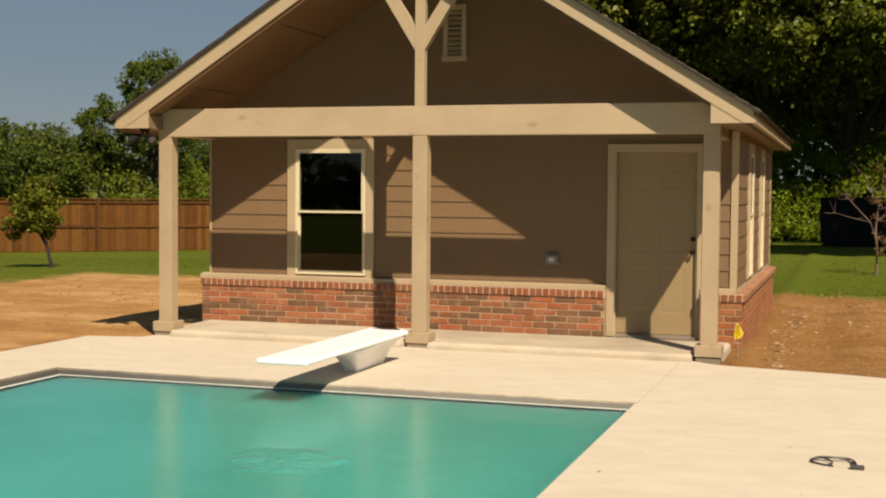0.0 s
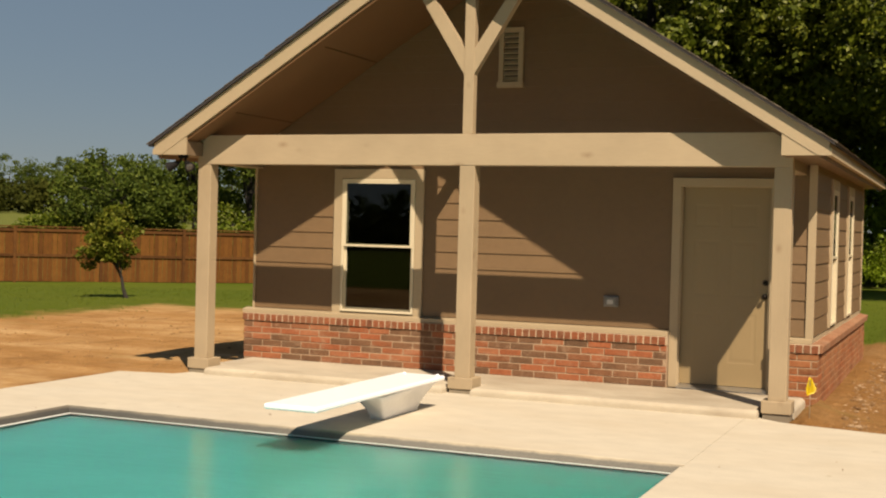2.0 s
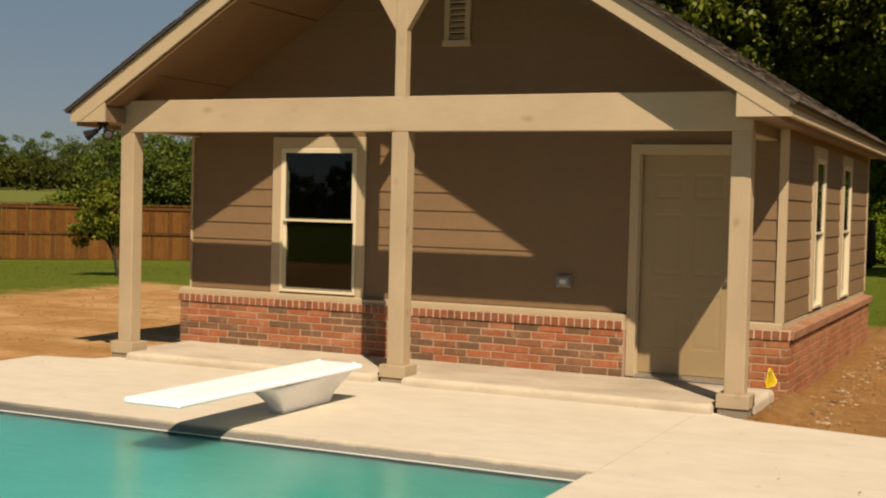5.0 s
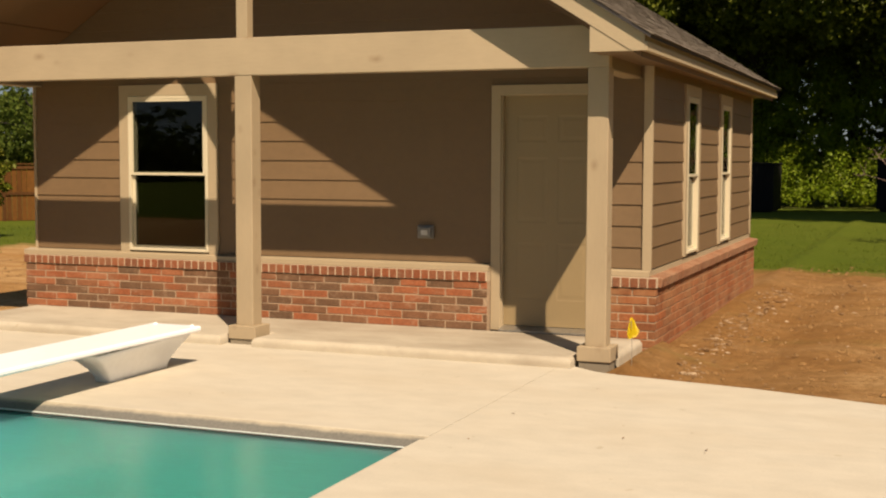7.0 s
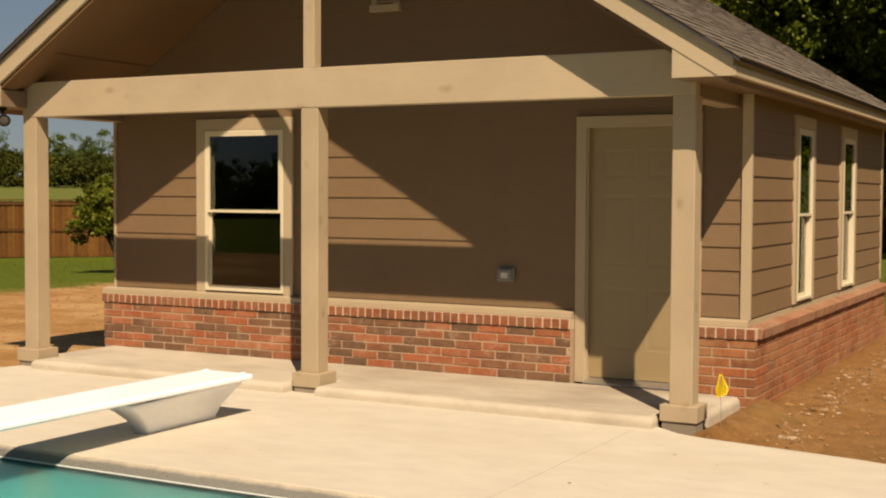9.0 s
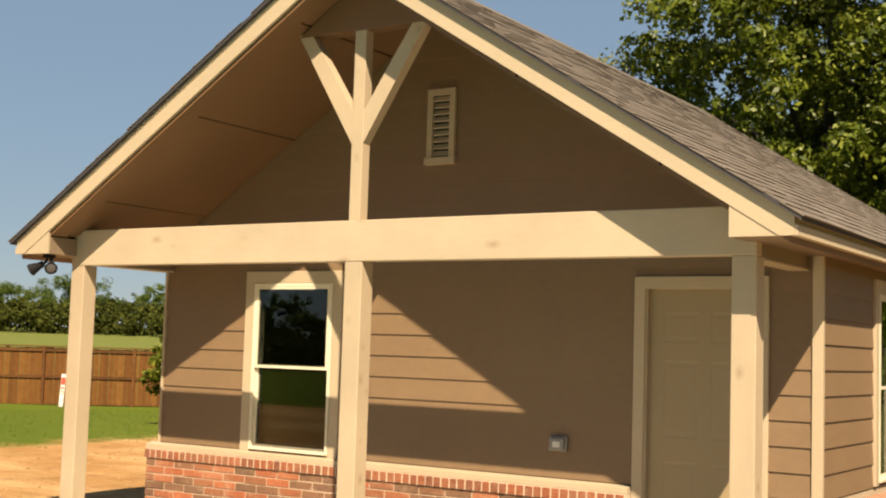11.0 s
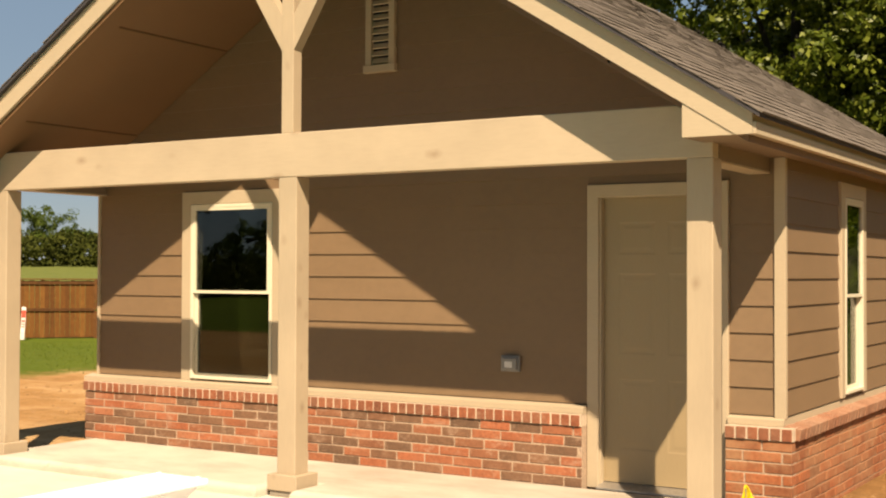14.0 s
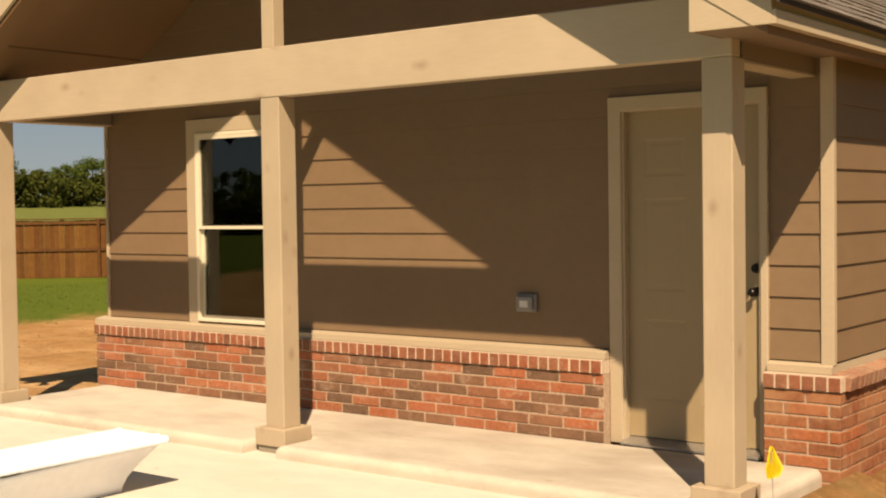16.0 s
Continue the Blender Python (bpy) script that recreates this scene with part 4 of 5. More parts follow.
# ---- diving board ----
def build_board():
    board = tagged(empty("diving_board", -0.015, -2.79, 0.0), "white fibreglass diving board on a tapered white stand", "diving board")
    ox, oy = 0.07, -2.8
    bm = boxes((-0.15 - ox, 0.30 - ox, -4.66 - oy, -2.24 - oy, 0.262, 0.305), bevel=0.014)
    part("plank", bm, WHITE_GEL, board, "white non-slip board")
    # hollow-sided stand: sections from the foot up to the seat under the board
    secs = [(0.0, -3.13, -2.42, 0.07), (0.03, -3.14, -2.415, 0.072), (0.09, -3.19, -2.39, 0.087), (0.16, -3.285, -2.33, 0.115), (0.215, -3.385, -2.25, 0.15), (0.235, -3.395, -2.23, 0.152)]
    bm = bmesh.new()
    rings = []
    for z, ya, yb, hw in secs:
        r = 0.02
        c = 0.048 + (0.07 - 0.048) * z / 0.235
        ring = []
        for sx, sy in ((-1, 0), (1, 0), (1, 1), (-1, 1)):
            y = (ya, yb)[sy] - oy
            zz = z if z < 0.22 else (z + 0.022 if sy else z - 0.004)
            if 0.2 < z < 0.22:
                zz = z + 0.02 if sy else z - 0.004
            corner = Vector((c + sx * hw - ox, y, zz))
            dy = 1 if sy == 0 else -1
            p1, p2 = corner + Vector((-sx * r, 0, 0)), corner + Vector((0, dy * r, 0))
            ring += [p2, p1] if (sx, sy) in ((-1, 0), (1, 1)) else [p1, p2]
        rings.append([bm.verts.new(p) for p in ring])
    n = len(rings[0])
    for a, b in zip(rings, rings[1:]):
        for k in range(n):
            f = bm.faces.new((a[k], a[(k + 1) % n], b[(k + 1) % n], b[k]))
            f.smooth = True
    bm.faces.new(rings[-1])
    bm.faces.new(rings[0][::-1])
    bmesh.ops.recalc_face_normals(bm, faces=bm.faces[:])
    part("stand", bm, WHITE_GEL, board, "white moulded stand with flared sides")
    part("pad", boxes((-0.06 - ox, 0.20 - ox, -3.22 - oy, -3.12 - oy, 0.232, 0.262)), BLACK_METAL, board, "black rubber pad under the board")
    part("pad", boxes((-0.06 - ox, 0.20 - ox, -2.42 - oy, -2.30 - oy, 0.245, 0.262)), BLACK_METAL, board, "black rubber pad under the board")
    for y in (-2.28,):
        for x in (-0.09, 0.24):
            bm = bmesh.new()
            cone(bm, Matrix.Translation((x - ox, y - oy, 0.308)), 0.018, 0.014, 0.012, 10)
            part("bolt", bm, WHITE_GEL, board)


build_board()

# ---- flood light under the left eave ----
def build_flood():
    fx, fy, fz = -3.27, -1.35, EAVE_Z
    lamp = tagged(empty("flood_light", fx, fy, fz), "twin-head black flood light hung under the eave", "flood light")
    bm = bmesh.new()
    cone(bm, Matrix.Translation((0, 0, -0.015)), 0.055, 0.055, 0.03, 20)
    part("mounting_plate", bm, BLACK_METAL, lamp)
    for dx, dy in ((-0.105, -0.05), (0.11, -0.09)):
        bm = bmesh.new()
        tube(bm, [(dx * 0.2, 0, -0.02), (dx * 0.3, 0, -0.06), (dx * 0.6, dy * 0.3, -0.085)], 0.013, 8)
        part("arm", bm, BLACK_METAL, lamp)
        d = Vector((dx, dy, -0.06)).normalized()
        q = d.to_track_quat("Z", "Y").to_matrix().to_4x4()
        base = Vector((dx * 0.6, dy * 0.3, -0.085))
        bm = bmesh.new()
        cone(bm, Matrix.Translation(base + d * 0.02) @ q, 0.027, 0.034, 0.055, 18)
        cone(bm, Matrix.Translation(base + d * 0.085) @ q, 0.038, 0.056, 0.07, 20)
        head = part("lamp_head", bm, BLACK_METAL, lamp)
        bm = bmesh.new()
        bmesh.ops.create_uvsphere(bm, u_segments=18, v_segments=8, radius=0.044, matrix=Matrix.Translation(base + d * 0.114) @ q @ Matrix.Diagonal((1, 1, 0.35, 1)))
        part("lens", bm, LAMP_GLASS, head, "clear bulged lamp face")


build_flood()

# ---- outlet box on the siding ----
def build_outlet():
    box_ob = tagged(empty("outdoor_outlet", 1.14, -0.011, 0.925), "grey weatherproof outlet box on the siding beside the door", "outlet")
    part("back_box", boxes((-0.078, 0.078, -0.022, 0.0, -0.058, 0.058), bevel=0.006), OUTLET_PLASTIC, box_ob)
    part("cover", boxes((-0.062, 0.062, -0.045, -0.022, -0.045, 0.045), bevel=0.008), OUTLET_PLASTIC, box_ob, "translucent grey bubble cover")
    part("socket_face", boxes((-0.032, 0.030, -0.0485, -0.044, -0.026, 0.018), bevel=0.003), OUTLET_FACE, box_ob, "pale socket face")


build_outlet()


# ---- marker flag ----
def build_flag():
    fl = tagged(empty("marker_flag", 3.288, -1.17, -0.095), "small yellow utility marker flag on a thin wire in the soil", "marker flag")
    bm = bmesh.new()
    tube(bm, [(0.0, 0, 0.0), (0.004, 0, 0.25), (-0.004, 0, 0.47)], 0.0025, 6)
    part("wire", bm, ALU, fl)
    bm = bmesh.new()
    g = []
    for i in range(7):
        u = i / 6
        row = []
        for j in range(6):
            v = j / 5
            w = 0.02 + 0.075 * (u / 0.7 if u < 0.7 else (1.35 - u) / 0.65)
            row.append(bm.verts.new((-0.004 + w * (v - 0.35), 0.006 * math.sin(v * 5 + u * 3), 0.49 - 0.16 * u + 0.02 * v * u)))
        g.append(row)
    for i in range(6):
        for j in range(5):
            bm.faces.new((g[i][j], g[i][j + 1], g[i + 1][j + 1], g[i + 1][j])).smooth = True
    ret = bmesh.ops.solidify(bm, geom=bm.faces[:], thickness=0.0012)
    part("pennant", bm, FLAG_YELLOW, fl, "yellow plastic pennant")


build_flag()


# ---- cord on the deck ----
def smooth_line(pts, n=8):
    """Points of a smooth line through the given ones."""
    p = [Vector(q) for q in pts]
    p = [p[0] * 2 - p[1]] + p + [p[-1] * 2 - p[-2]]
    out = []
    for i in range(1, len(p) - 2):
        a, b, c, d = p[i - 1:i + 3]
        for k in range(n):
            t = k / n
            out.append(0.5 * (2 * b + (c - a) * t + (2 * a - 5 * b + 4 * c - d) * t * t + (3 * b - a - 3 * c + d) * t ** 3))
    return out + [p[-2]]


def build_cord():
    c = tagged(empty("cord", 0.08, -0.01, 0.0), "short looped dark cord lying on the deck", "cord")
    far = [(4.17, -5.80, 0.007), (4.10, -5.77, 0.007), (4.035, -5.70, 0.008), (4.06, -5.62, 0.012), (4.13, -5.62, 0.02), (4.20, -5.60, 0.02), (4.265, -5.585, 0.014), (4.30, -5.66, 0.008), (4.305, -5.79, 0.008)]
    bm = bmesh.new()
    tube(bm, smooth_line(far), 0.0065, 6)
    part("strand", bm, CORD, c)
    near = [(4.14, -5.77, 0.007), (4.165, -5.70, 0.012), (4.10, -5.64, 0.022), (4.05, -5.68, 0.018), (4.09, -5.655, 0.03), (4.19, -5.635, 0.026), (4.255, -5.63, 0.012), (4.282, -5.70, 0.008), (4.28, -5.80, 0.008)]
    bm = bmesh.new()
    tube(bm, smooth_line(near), 0.006, 6)
    part("strand", bm, CORD, c)
    part("plug", boxes((4.268, 4.352, -5.845, -5.805, 0.001, 0.026), bevel=0.006), CORD, c)


build_cord()


# ---- fence ----
FENCE_A, FENCE_DIR, FENCE_LEN = Vector((-35.8, 5.8, 0)), Vector((0.7071, 0.7071, 0)), 38.0
FENCE_BACK = Vector((-0.7071, 0.7071, 0))


def build_fence():
    fence = tagged(empty("wood_fence"), "tall reddish-brown cedar privacy fence standing on the lawn", "fence")
    fence.matrix_world = Matrix.Translation(FENCE_A + Vector((0, 0, -0.40))) @ Matrix.Rotation(radians(45), 4, "Z")
    meshes = []
    for k in range(4):
        bm = boxes((0, 0.138, 0.0, 0.018, 0.03, 1.72 + 0.008 * k), bevel=0.003)
        me = bpy.data.meshes.new("picket")
        bm.to_mesh(me)
        bm.free()
        me.materials.append(PICKET)
        meshes.append(me)
    rng = random.Random(4)
    n = int(FENCE_LEN / 0.145)
    for k in range(n):
        ob = new("picket", meshes[rng.randrange(4)])
        ob.parent = fence
        ob.matrix_local = pose(k * 0.145, rng.uniform(-0.004, 0.004), 0, 0, rng.uniform(-0.25, 0.25), 0)
    rail_me = post_me = cap_me = None
    for k in range(int(FENCE_LEN / 2.65)):
        x = 1.95 + k * 2.65
        if post_me is None:
            post_me = part("fence_post", boxes((-0.045, 0.045, -0.095, -0.006, -0.1, 1.775), bevel=0.004), RAIL, fence).data
            rail_me = part("rail", boxes((0.046, 2.604, -0.045, -0.006, -0.045, 0.045), bevel=0.003), RAIL, fence).data
            fence.children[-1].location = (1.95, 0, 0.86)
            cap_me = part("top_rail", boxes((-0.0, 2.64, -0.06, 0.035, 0.0, 0.035), bevel=0.003), RAIL, fence, "weathered grey-topped cap rail").data
            fence.children[-1].location = (1.95, 0, 1.755)
            up = new("rail", rail_me)
            up.parent = fence
            up.location = (1.95, 0, 1.66)
        else:
            ob = new("fence_post", post_me)
            ob.parent = fence
            ob.location = (x, 0, 0)
            for z, me, nm in ((0.86, rail_me, "rail"), (1.66, rail_me, "rail"), (1.755, cap_me, "top_rail")):
                ob = new(nm, me)
                ob.parent = fence
                ob.location = (x, 0, z)


build_fence()

# white marker post in front of the fence
marker = tagged(empty("marker_post", -23.9, 16.3, -0.38), "white utility marker post with a red band by the fence", "marker post")
bm = boxes((-0.062, 0.062, -0.02, 0.02, 0, 0.95), bevel=0.008)
ob = part("post", bm, plain("weathered_marker_white", (0.55, 0.52, 0.45), 0.6, 0, 0.2, 9), marker)
ob.rotation_euler = (0, radians(3), radians(45))
RED = plain("marker_red", (0.55, 0.06, 0.03), 0.5)
bm = boxes((-0.055, 0.055, -0.0235, -0.0205, 0.64, 0.86))
ob = part("red_band", bm, RED, marker, "red band")
ob.rotation_euler = (0, radians(3), radians(45))
for za, zb in ((0.36, 0.39), (0.44, 0.47), (0.52, 0.57)):
    ob = part("printed_bar", boxes((-0.045, 0.045, -0.0235, -0.0205, za, zb)), RED, marker, "faded red printed bar")
    ob.rotation_euler = (0, radians(3), radians(45))


# ---- black containers under the trees ----
def build_container(x0, x1, y0, y1, label):
    w, d, h = x1 - x0, y1 - y0, 1.86
    c = tagged(empty("storage_container", x0, y0, terrain((x0 + x1) / 2, y0) - 0.03), label, "storage container")
    part("body", boxes((0, w, 0, d, 0.12, h - 0.05), bevel=0.02), BLACK_METAL, c)
    n = int(w / 0.3)
    for k in range(n + 1):
        part("rib", boxes((k * (w - 0.06) / n, k * (w - 0.06) / n + 0.06, -0.04, -0.001, 0.16, h - 0.1)), BLACK_METAL, c)
    part("top_rim", boxes((-0.03, w + 0.03, -0.05, d + 0.03, h - 0.05, h + 0.02), bevel=0.01), BLACK_METAL, c)
    for ya in (0.1, d - 0.25):
        part("skid", boxes((0.1, w - 0.1, ya, ya + 0.15, 0, 0.12)), BLACK_METAL, c)


build_container(-4.5, -0.30, 36.2, 38.6, "long black metal container on the lawn behind the house")
build_container(3.25, 9.2, 36.0, 38.4, "long black metal container under the oak tree")


# ---- trees ----
def leaf_quads(centres, spread, per, size, rng, flat=0.75):
    """Small folded leaf faces scattered round each centre."""
    c = np.repeat(np.asarray(centres), per, axis=0)
    sp = np.repeat(np.asarray(spread), per)[:, None]
    n = len(c)
    off = rng.normal(size=(n, 3))
    off /= np.maximum(1e-6, np.linalg.norm(off, axis=1))[:, None]
    off *= (rng.random((n, 1)) ** 0.45) * sp
    off[:, 2] *= flat
    p = c + off
    a = rng.normal(size=(n, 3))
    a /= np.linalg.norm(a, axis=1)[:, None]
    b = np.cross(a, rng.normal(size=(n, 3)))
    b /= np.linalg.norm(b, axis=1)[:, None]
    s = size * (0.6 + 0.8 * rng.random((n, 1)))
    a, b = a * s, b * s * 0.55
    return np.stack((p - a, p - b * 1.0 + a * 0.1, p + a, p + b * 1.0 + a * 0.1), axis=1)


def shell_quads(centres, spread, per, size, rng, flat=0.7):
    """Leaf sprays on the upper and outer side of each clump, lying roughly along its surface."""
    c = np.repeat(np.asarray(centres), per, axis=0)
    sp = np.repeat(np.asarray(spread), per)[:, None]
    n = len(c)
    off = rng.normal(size=(n, 3)) + np.array((0, 0, 0.45))
    off /= np.linalg.norm(off, axis=1)[:, None]
    p = c + off * sp * (0.55 + 0.5 * rng.random((n, 1))) * np.array((1, 1, flat))
    nrm = off + 0.55 * rng.normal(size=(n, 3))
    a = np.cross(nrm, rng.normal(size=(n, 3)))
    a /= np.linalg.norm(a, axis=1)[:, None]
    b = np.cross(nrm, a)
    b /= np.linalg.norm(b, axis=1)[:, None]
    s = size * (0.55 + 0.9 * rng.random((n, 1)))
    a, b = a * s, b * s * 0.6
    return np.stack((p - a, p - b + a * 0.15, p + a, p + b + a * 0.15), axis=1)


def crown_centres(rng, n, rx, ry, rz, zc, hollow=0.35, lobes=7):
    """Clump centres in an uneven crown made of lobes."""
    lob = rng.normal(size=(lobes, 3))
    lob /= np.linalg.norm(lob, axis=1)[:, None]
    out = []
    while len(out) < n:
        d = rng.normal(size=3)
        d /= np.linalg.norm(d)
        reach = 0.72 + 0.34 * max(0.0, float(np.max(lob @ d)) - 0.35) / 0.65
        r = reach * (hollow + (1 - hollow) * rng.random() ** 0.5)
        p = np.array((d[0] * rx * r, d[1] * ry * r, d[2] * rz * r))
        if d[2] < -0.2:
            p[2] *= 0.75
        p[2] += zc
        out.append(p)
    return np.array(out)


def build_tree(name, x, y, seed, height, crown_r, crown_low, trunk_r, clumps, per, leaf, mats, label, category="tree", lean=(0, 0), clump_r=0.16, base=-0.08, quads=leaf_quads):
    """A tapered trunk with limbs and a crown of leaf clumps."""
    rng = np.random.default_rng(seed)
    t = tagged(empty(name, x, y, base), label, category)
    rz = (height - crown_low) / 2
    zc = crown_low + rz
    cent = crown_centres(rng, clumps, crown_r, crown_r, rz, zc)
    cent[:, 0] += lean[0]
    cent[:, 1] += lean[1]
    bm = bmesh.new()
    top = crown_low + rz * 1.1
    pts, rad = [], []
    for k in range(7):
        a = k / 6
        pts.append((lean[0] * a + rng.normal() * trunk_r * 0.35 * (k > 0), lean[1] * a + rng.normal() * trunk_r * 0.35 * (k > 0), top * a))
        rad.append(trunk_r * (1.25 if k == 0 else 1 - 0.75 * a))
    tube(bm, pts, rad, 10)
    for k in range(min(14, clumps // 3)):
        c = cent[rng.integers(len(cent))]
        a = 0.35 + 0.55 * rng.random()
        s = Vector(pts[int(a * 6)])
        e = Vector(c)
        midp = s.lerp(e, 0.5) + Vector((0, 0, 0.08 * (e - s).length))
        tube(bm, [s, midp, e], [trunk_r * 0.42, trunk_r * 0.25, trunk_r * 0.06], 6)
    part("trunk", bm, mats[0], t)
    spread = crown_r * clump_r * (0.7 + 0.8 * rng.random(len(cent)))
    quads_mesh("crown", quads(cent, spread, per, leaf, rng), mats[1], t)
    return t


# small leafy tree on the lawn
build_tree("young_tree", -12.75, 10.3, 11, 2.16, 0.68, 0.38, 0.045, 56, 95, 0.05, (BARK, SHRUB_LEAF), "young yellow-green tree with a leaning trunk on the lawn", lean=(-0.44, -0.1), clump_r=0.26, base=-0.11)

# the large oaks behind the house
OAKS = [(4.2, 44.0, 21, 16.5, 7.5, 3.6, 0.42, 1), (-2.2, 46.0, 28, 17.0, 6.2, 2.6, 0.36, 1), (-6.5, 54.0, 22, 19.0, 7.0, 2.5, 0.36, 0), (-8.2, 40.0, 26, 24.0, 7.9, 4.5, 0.42, 1), (14.5, 47.0, 23, 24.0, 8.5, 4.0, 0.40, 1),
        (1.0, 58.0, 24, 22.0, 8.0, 3.0, 0.36, 0), (11.0, 60.0, 25, 22.0, 8.5, 2.5, 0.36, 0), (11.0, 21.5, 27, 20.0, 6.5, 9.5, 0.36, 0)]
for x, y, sd, h, r, low, tr, fine in OAKS:
    build_tree("oak_tree", x, y, sd, h, r, low, tr, 520 if fine else 300, 150 if fine else 90, 0.13 if fine else 0.20, (BARK, OAK_LEAF), "large dark green oak standing behind the house", clump_r=0.10 if fine else 0.14, quads=shell_quads)
# a paler, feathery tree beside the oaks
PALE_LEAF = leaf_material("pale_feathery_leaf", [(0.0, (0.09, 0.105, 0.02)), (0.6, (0.15, 0.16, 0.04)), (1.0, (0.24, 0.22, 0.08))])
build_tree("pale_tree", -17.6, 41.0, 61, 15.0, 2.9, 5.0, 0.2, 120, 150, 0.10, (BARK, PALE_LEAF), "pale yellow-green feathery tree beside the oaks", clump_r=0.22)


# bare, half-withered sapling on the right lawn
def build_dead_tree():
    rng = random.Random(8)
    t = tagged(empty("dead_sapling", 4.9, 15.2, -0.07), "half-dead sapling with bare pale limbs and withered brown leaves", "sapling")
    bm = bmesh.new()
    trunk = [(0, 0, 0), (0.0, 0, 0.3), (0.0, 0, 0.55), (-0.04, 0.02, 1.0), (0.0, 0.03, 1.45), (0.08, 0, 1.9), (0.3, 0, 2.35), (0.57, 0, 2.77)]
    tube(bm, trunk, [0.034, 0.030, 0.026, 0.022, 0.018, 0.014, 0.010, 0.004], 8)
    limbs = [[(0, 0, 0.5), (0.35, -0.1, 0.7), (1.0, -0.2, 1.02)], [(-0.02, 0, 0.8), (-0.15, 0.05, 1.17), (-0.5, 0.1, 1.25), (-0.95, 0.1, 1.38)],
             [(-0.02, 0, 1.2), (0.2, 0.1, 1.35), (0.6, 0.2, 1.5)], [(0.0, 0, 1.45), (0.25, -0.1, 1.5), (0.75, -0.1, 1.75)], [(-0.15, 0.05, 1.17), (-0.5, 0.0, 1.55), (-0.75, 0, 1.85)],
             [(0.03, 0, 1.6), (-0.2, 0.1, 1.9), (-0.3, 0.1, 2.2)], [(0.2, 0, 2.15), (0.5, 0.1, 2.2), (0.8, 0.1, 2.4)]]
    tips = []
    for pts in limbs:
        n = len(pts)
        tube(bm, pts, [0.017 - 0.013 * i / (n - 1) for i in range(n)], 6)
        for k in range(9):
            i = rng.randrange(n - 1)
            q = Vector(pts[i]).lerp(Vector(pts[i + 1]), rng.random())
            f = q + Vector((rng.uniform(-0.28, 0.28), rng.uniform(-0.2, 0.2), rng.uniform(-0.05, 0.32)))
            tube(bm, [q, q.lerp(f, 0.5) + Vector((0, 0, -0.02)), f], [0.006, 0.004, 0.002], 5)
            if q.x > 0.1:
                tips.append(tuple(f))
    part("trunk", bm, DEAD_BARK, t)
    g = np.random.default_rng(5)
    quads_mesh("leaves", leaf_quads(np.array(tips), np.full(len(tips), 0.15), 26, 0.03, g), BROWN_LEAF, t)


build_dead_tree()


# vine-covered bank behind the containers
def bank(name, mat, n, leaf, seed, fx, label, per=60):
    rng = np.random.default_rng(seed)
    cent, spread = [], []
    for k in range(n):
        c, s = fx(rng)
        cent.append(c)
        spread.append(s)
    ob = quads_mesh(name, leaf_quads(np.array(cent), np.array(spread), per, leaf, rng, 0.8), mat)
    tagged(ob, label, "undergrowth", kind="stuff")
    return ob


def right_bank(rng):
    x = rng.uniform(-9, 26)
    h = 7.2 + 1.0 * math.sin(x * 0.45) + rng.normal() * 0.3
    u = rng.random()
    return (x, 42.0 + u * 5.0 + rng.normal() * 0.5, max(0.1, h * u * rng.uniform(0.75, 1.0))), rng.uniform(0.35, 0.8)


bank("vine_bank", BRIGHT_LEAF, 1300, 0.07, 31, right_bank, "bright green vines and weeds climbing under the oaks", 130)


def understory(rng):
    x = rng.uniform(-24, 30)
    return (x, 58.0 + rng.uniform(0, 5), rng.uniform(0.5, 15.0)), rng.uniform(0.7, 1.5)


bank("understory", OAK_LEAF, 1900, 0.24, 33, understory, "dark leafy undergrowth between the oaks")


def fence_bank(rng):
    s = rng.uniform(19, 64)
    u = rng.random()
    p = FENCE_A + FENCE_DIR * s + FENCE_BACK * (14 + 6 * u + rng.normal() * 0.6)
    h = 3.3 + 0.7 * math.sin(s * 0.5) + 0.5 * math.sin(s * 1.3)
    h *= min(1.0, max(0.2, (s - 15) / 10))
    return (p.x, p.y, terrain(p.x, p.y) + max(0.1, h * u * rng.uniform(0.7, 1.0))), rng.uniform(0.4, 0.9)


bank("vine_bank", VINE_MIXED, 800, 0.105, 32, fence_bank, "tangled green vines and shrubs beyond the fence", 90)


def field_scrub(rng):
    s = rng.uniform(-40, 26)
    p = FENCE_A + FENCE_DIR * s + FENCE_BACK * (66 + rng.uniform(0, 9))
    return (p.x, p.y, terrain(p.x, p.y) + rng.uniform(0.1, 2.5)), rng.uniform(0.5, 1.0)


def far_hedge(rng):
    ang = radians(rng.uniform(118, 172))
    r = 72 + rng.uniform(0, 6)
    x, y = 4 - r * math.sin(ang), -8 + r * math.cos(ang)
    return (x, y, terrain(x, y) + rng.uniform(0.1, 2.2)), rng.uniform(0.7, 1.3)


SCRUB_LEAF = leaf_material("dry_scrub_leaf", [(0.0, (0.0351, 0.0442, 0.0096)), (0.5, (0.0486, 0.0546, 0.012)), (1.0, (0.0675, 0.0728, 0.0156))], 0.8, 0.03)
bank("undergrowth", SCRUB_LEAF, 420, 0.22, 35, far_hedge, "dark undergrowth at the foot of the far tree line", 50)
bank("field_scrub", SCRUB_LEAF, 760, 0.19, 34, field_scrub, "olive and brownish scrub at the foot of the far trees")

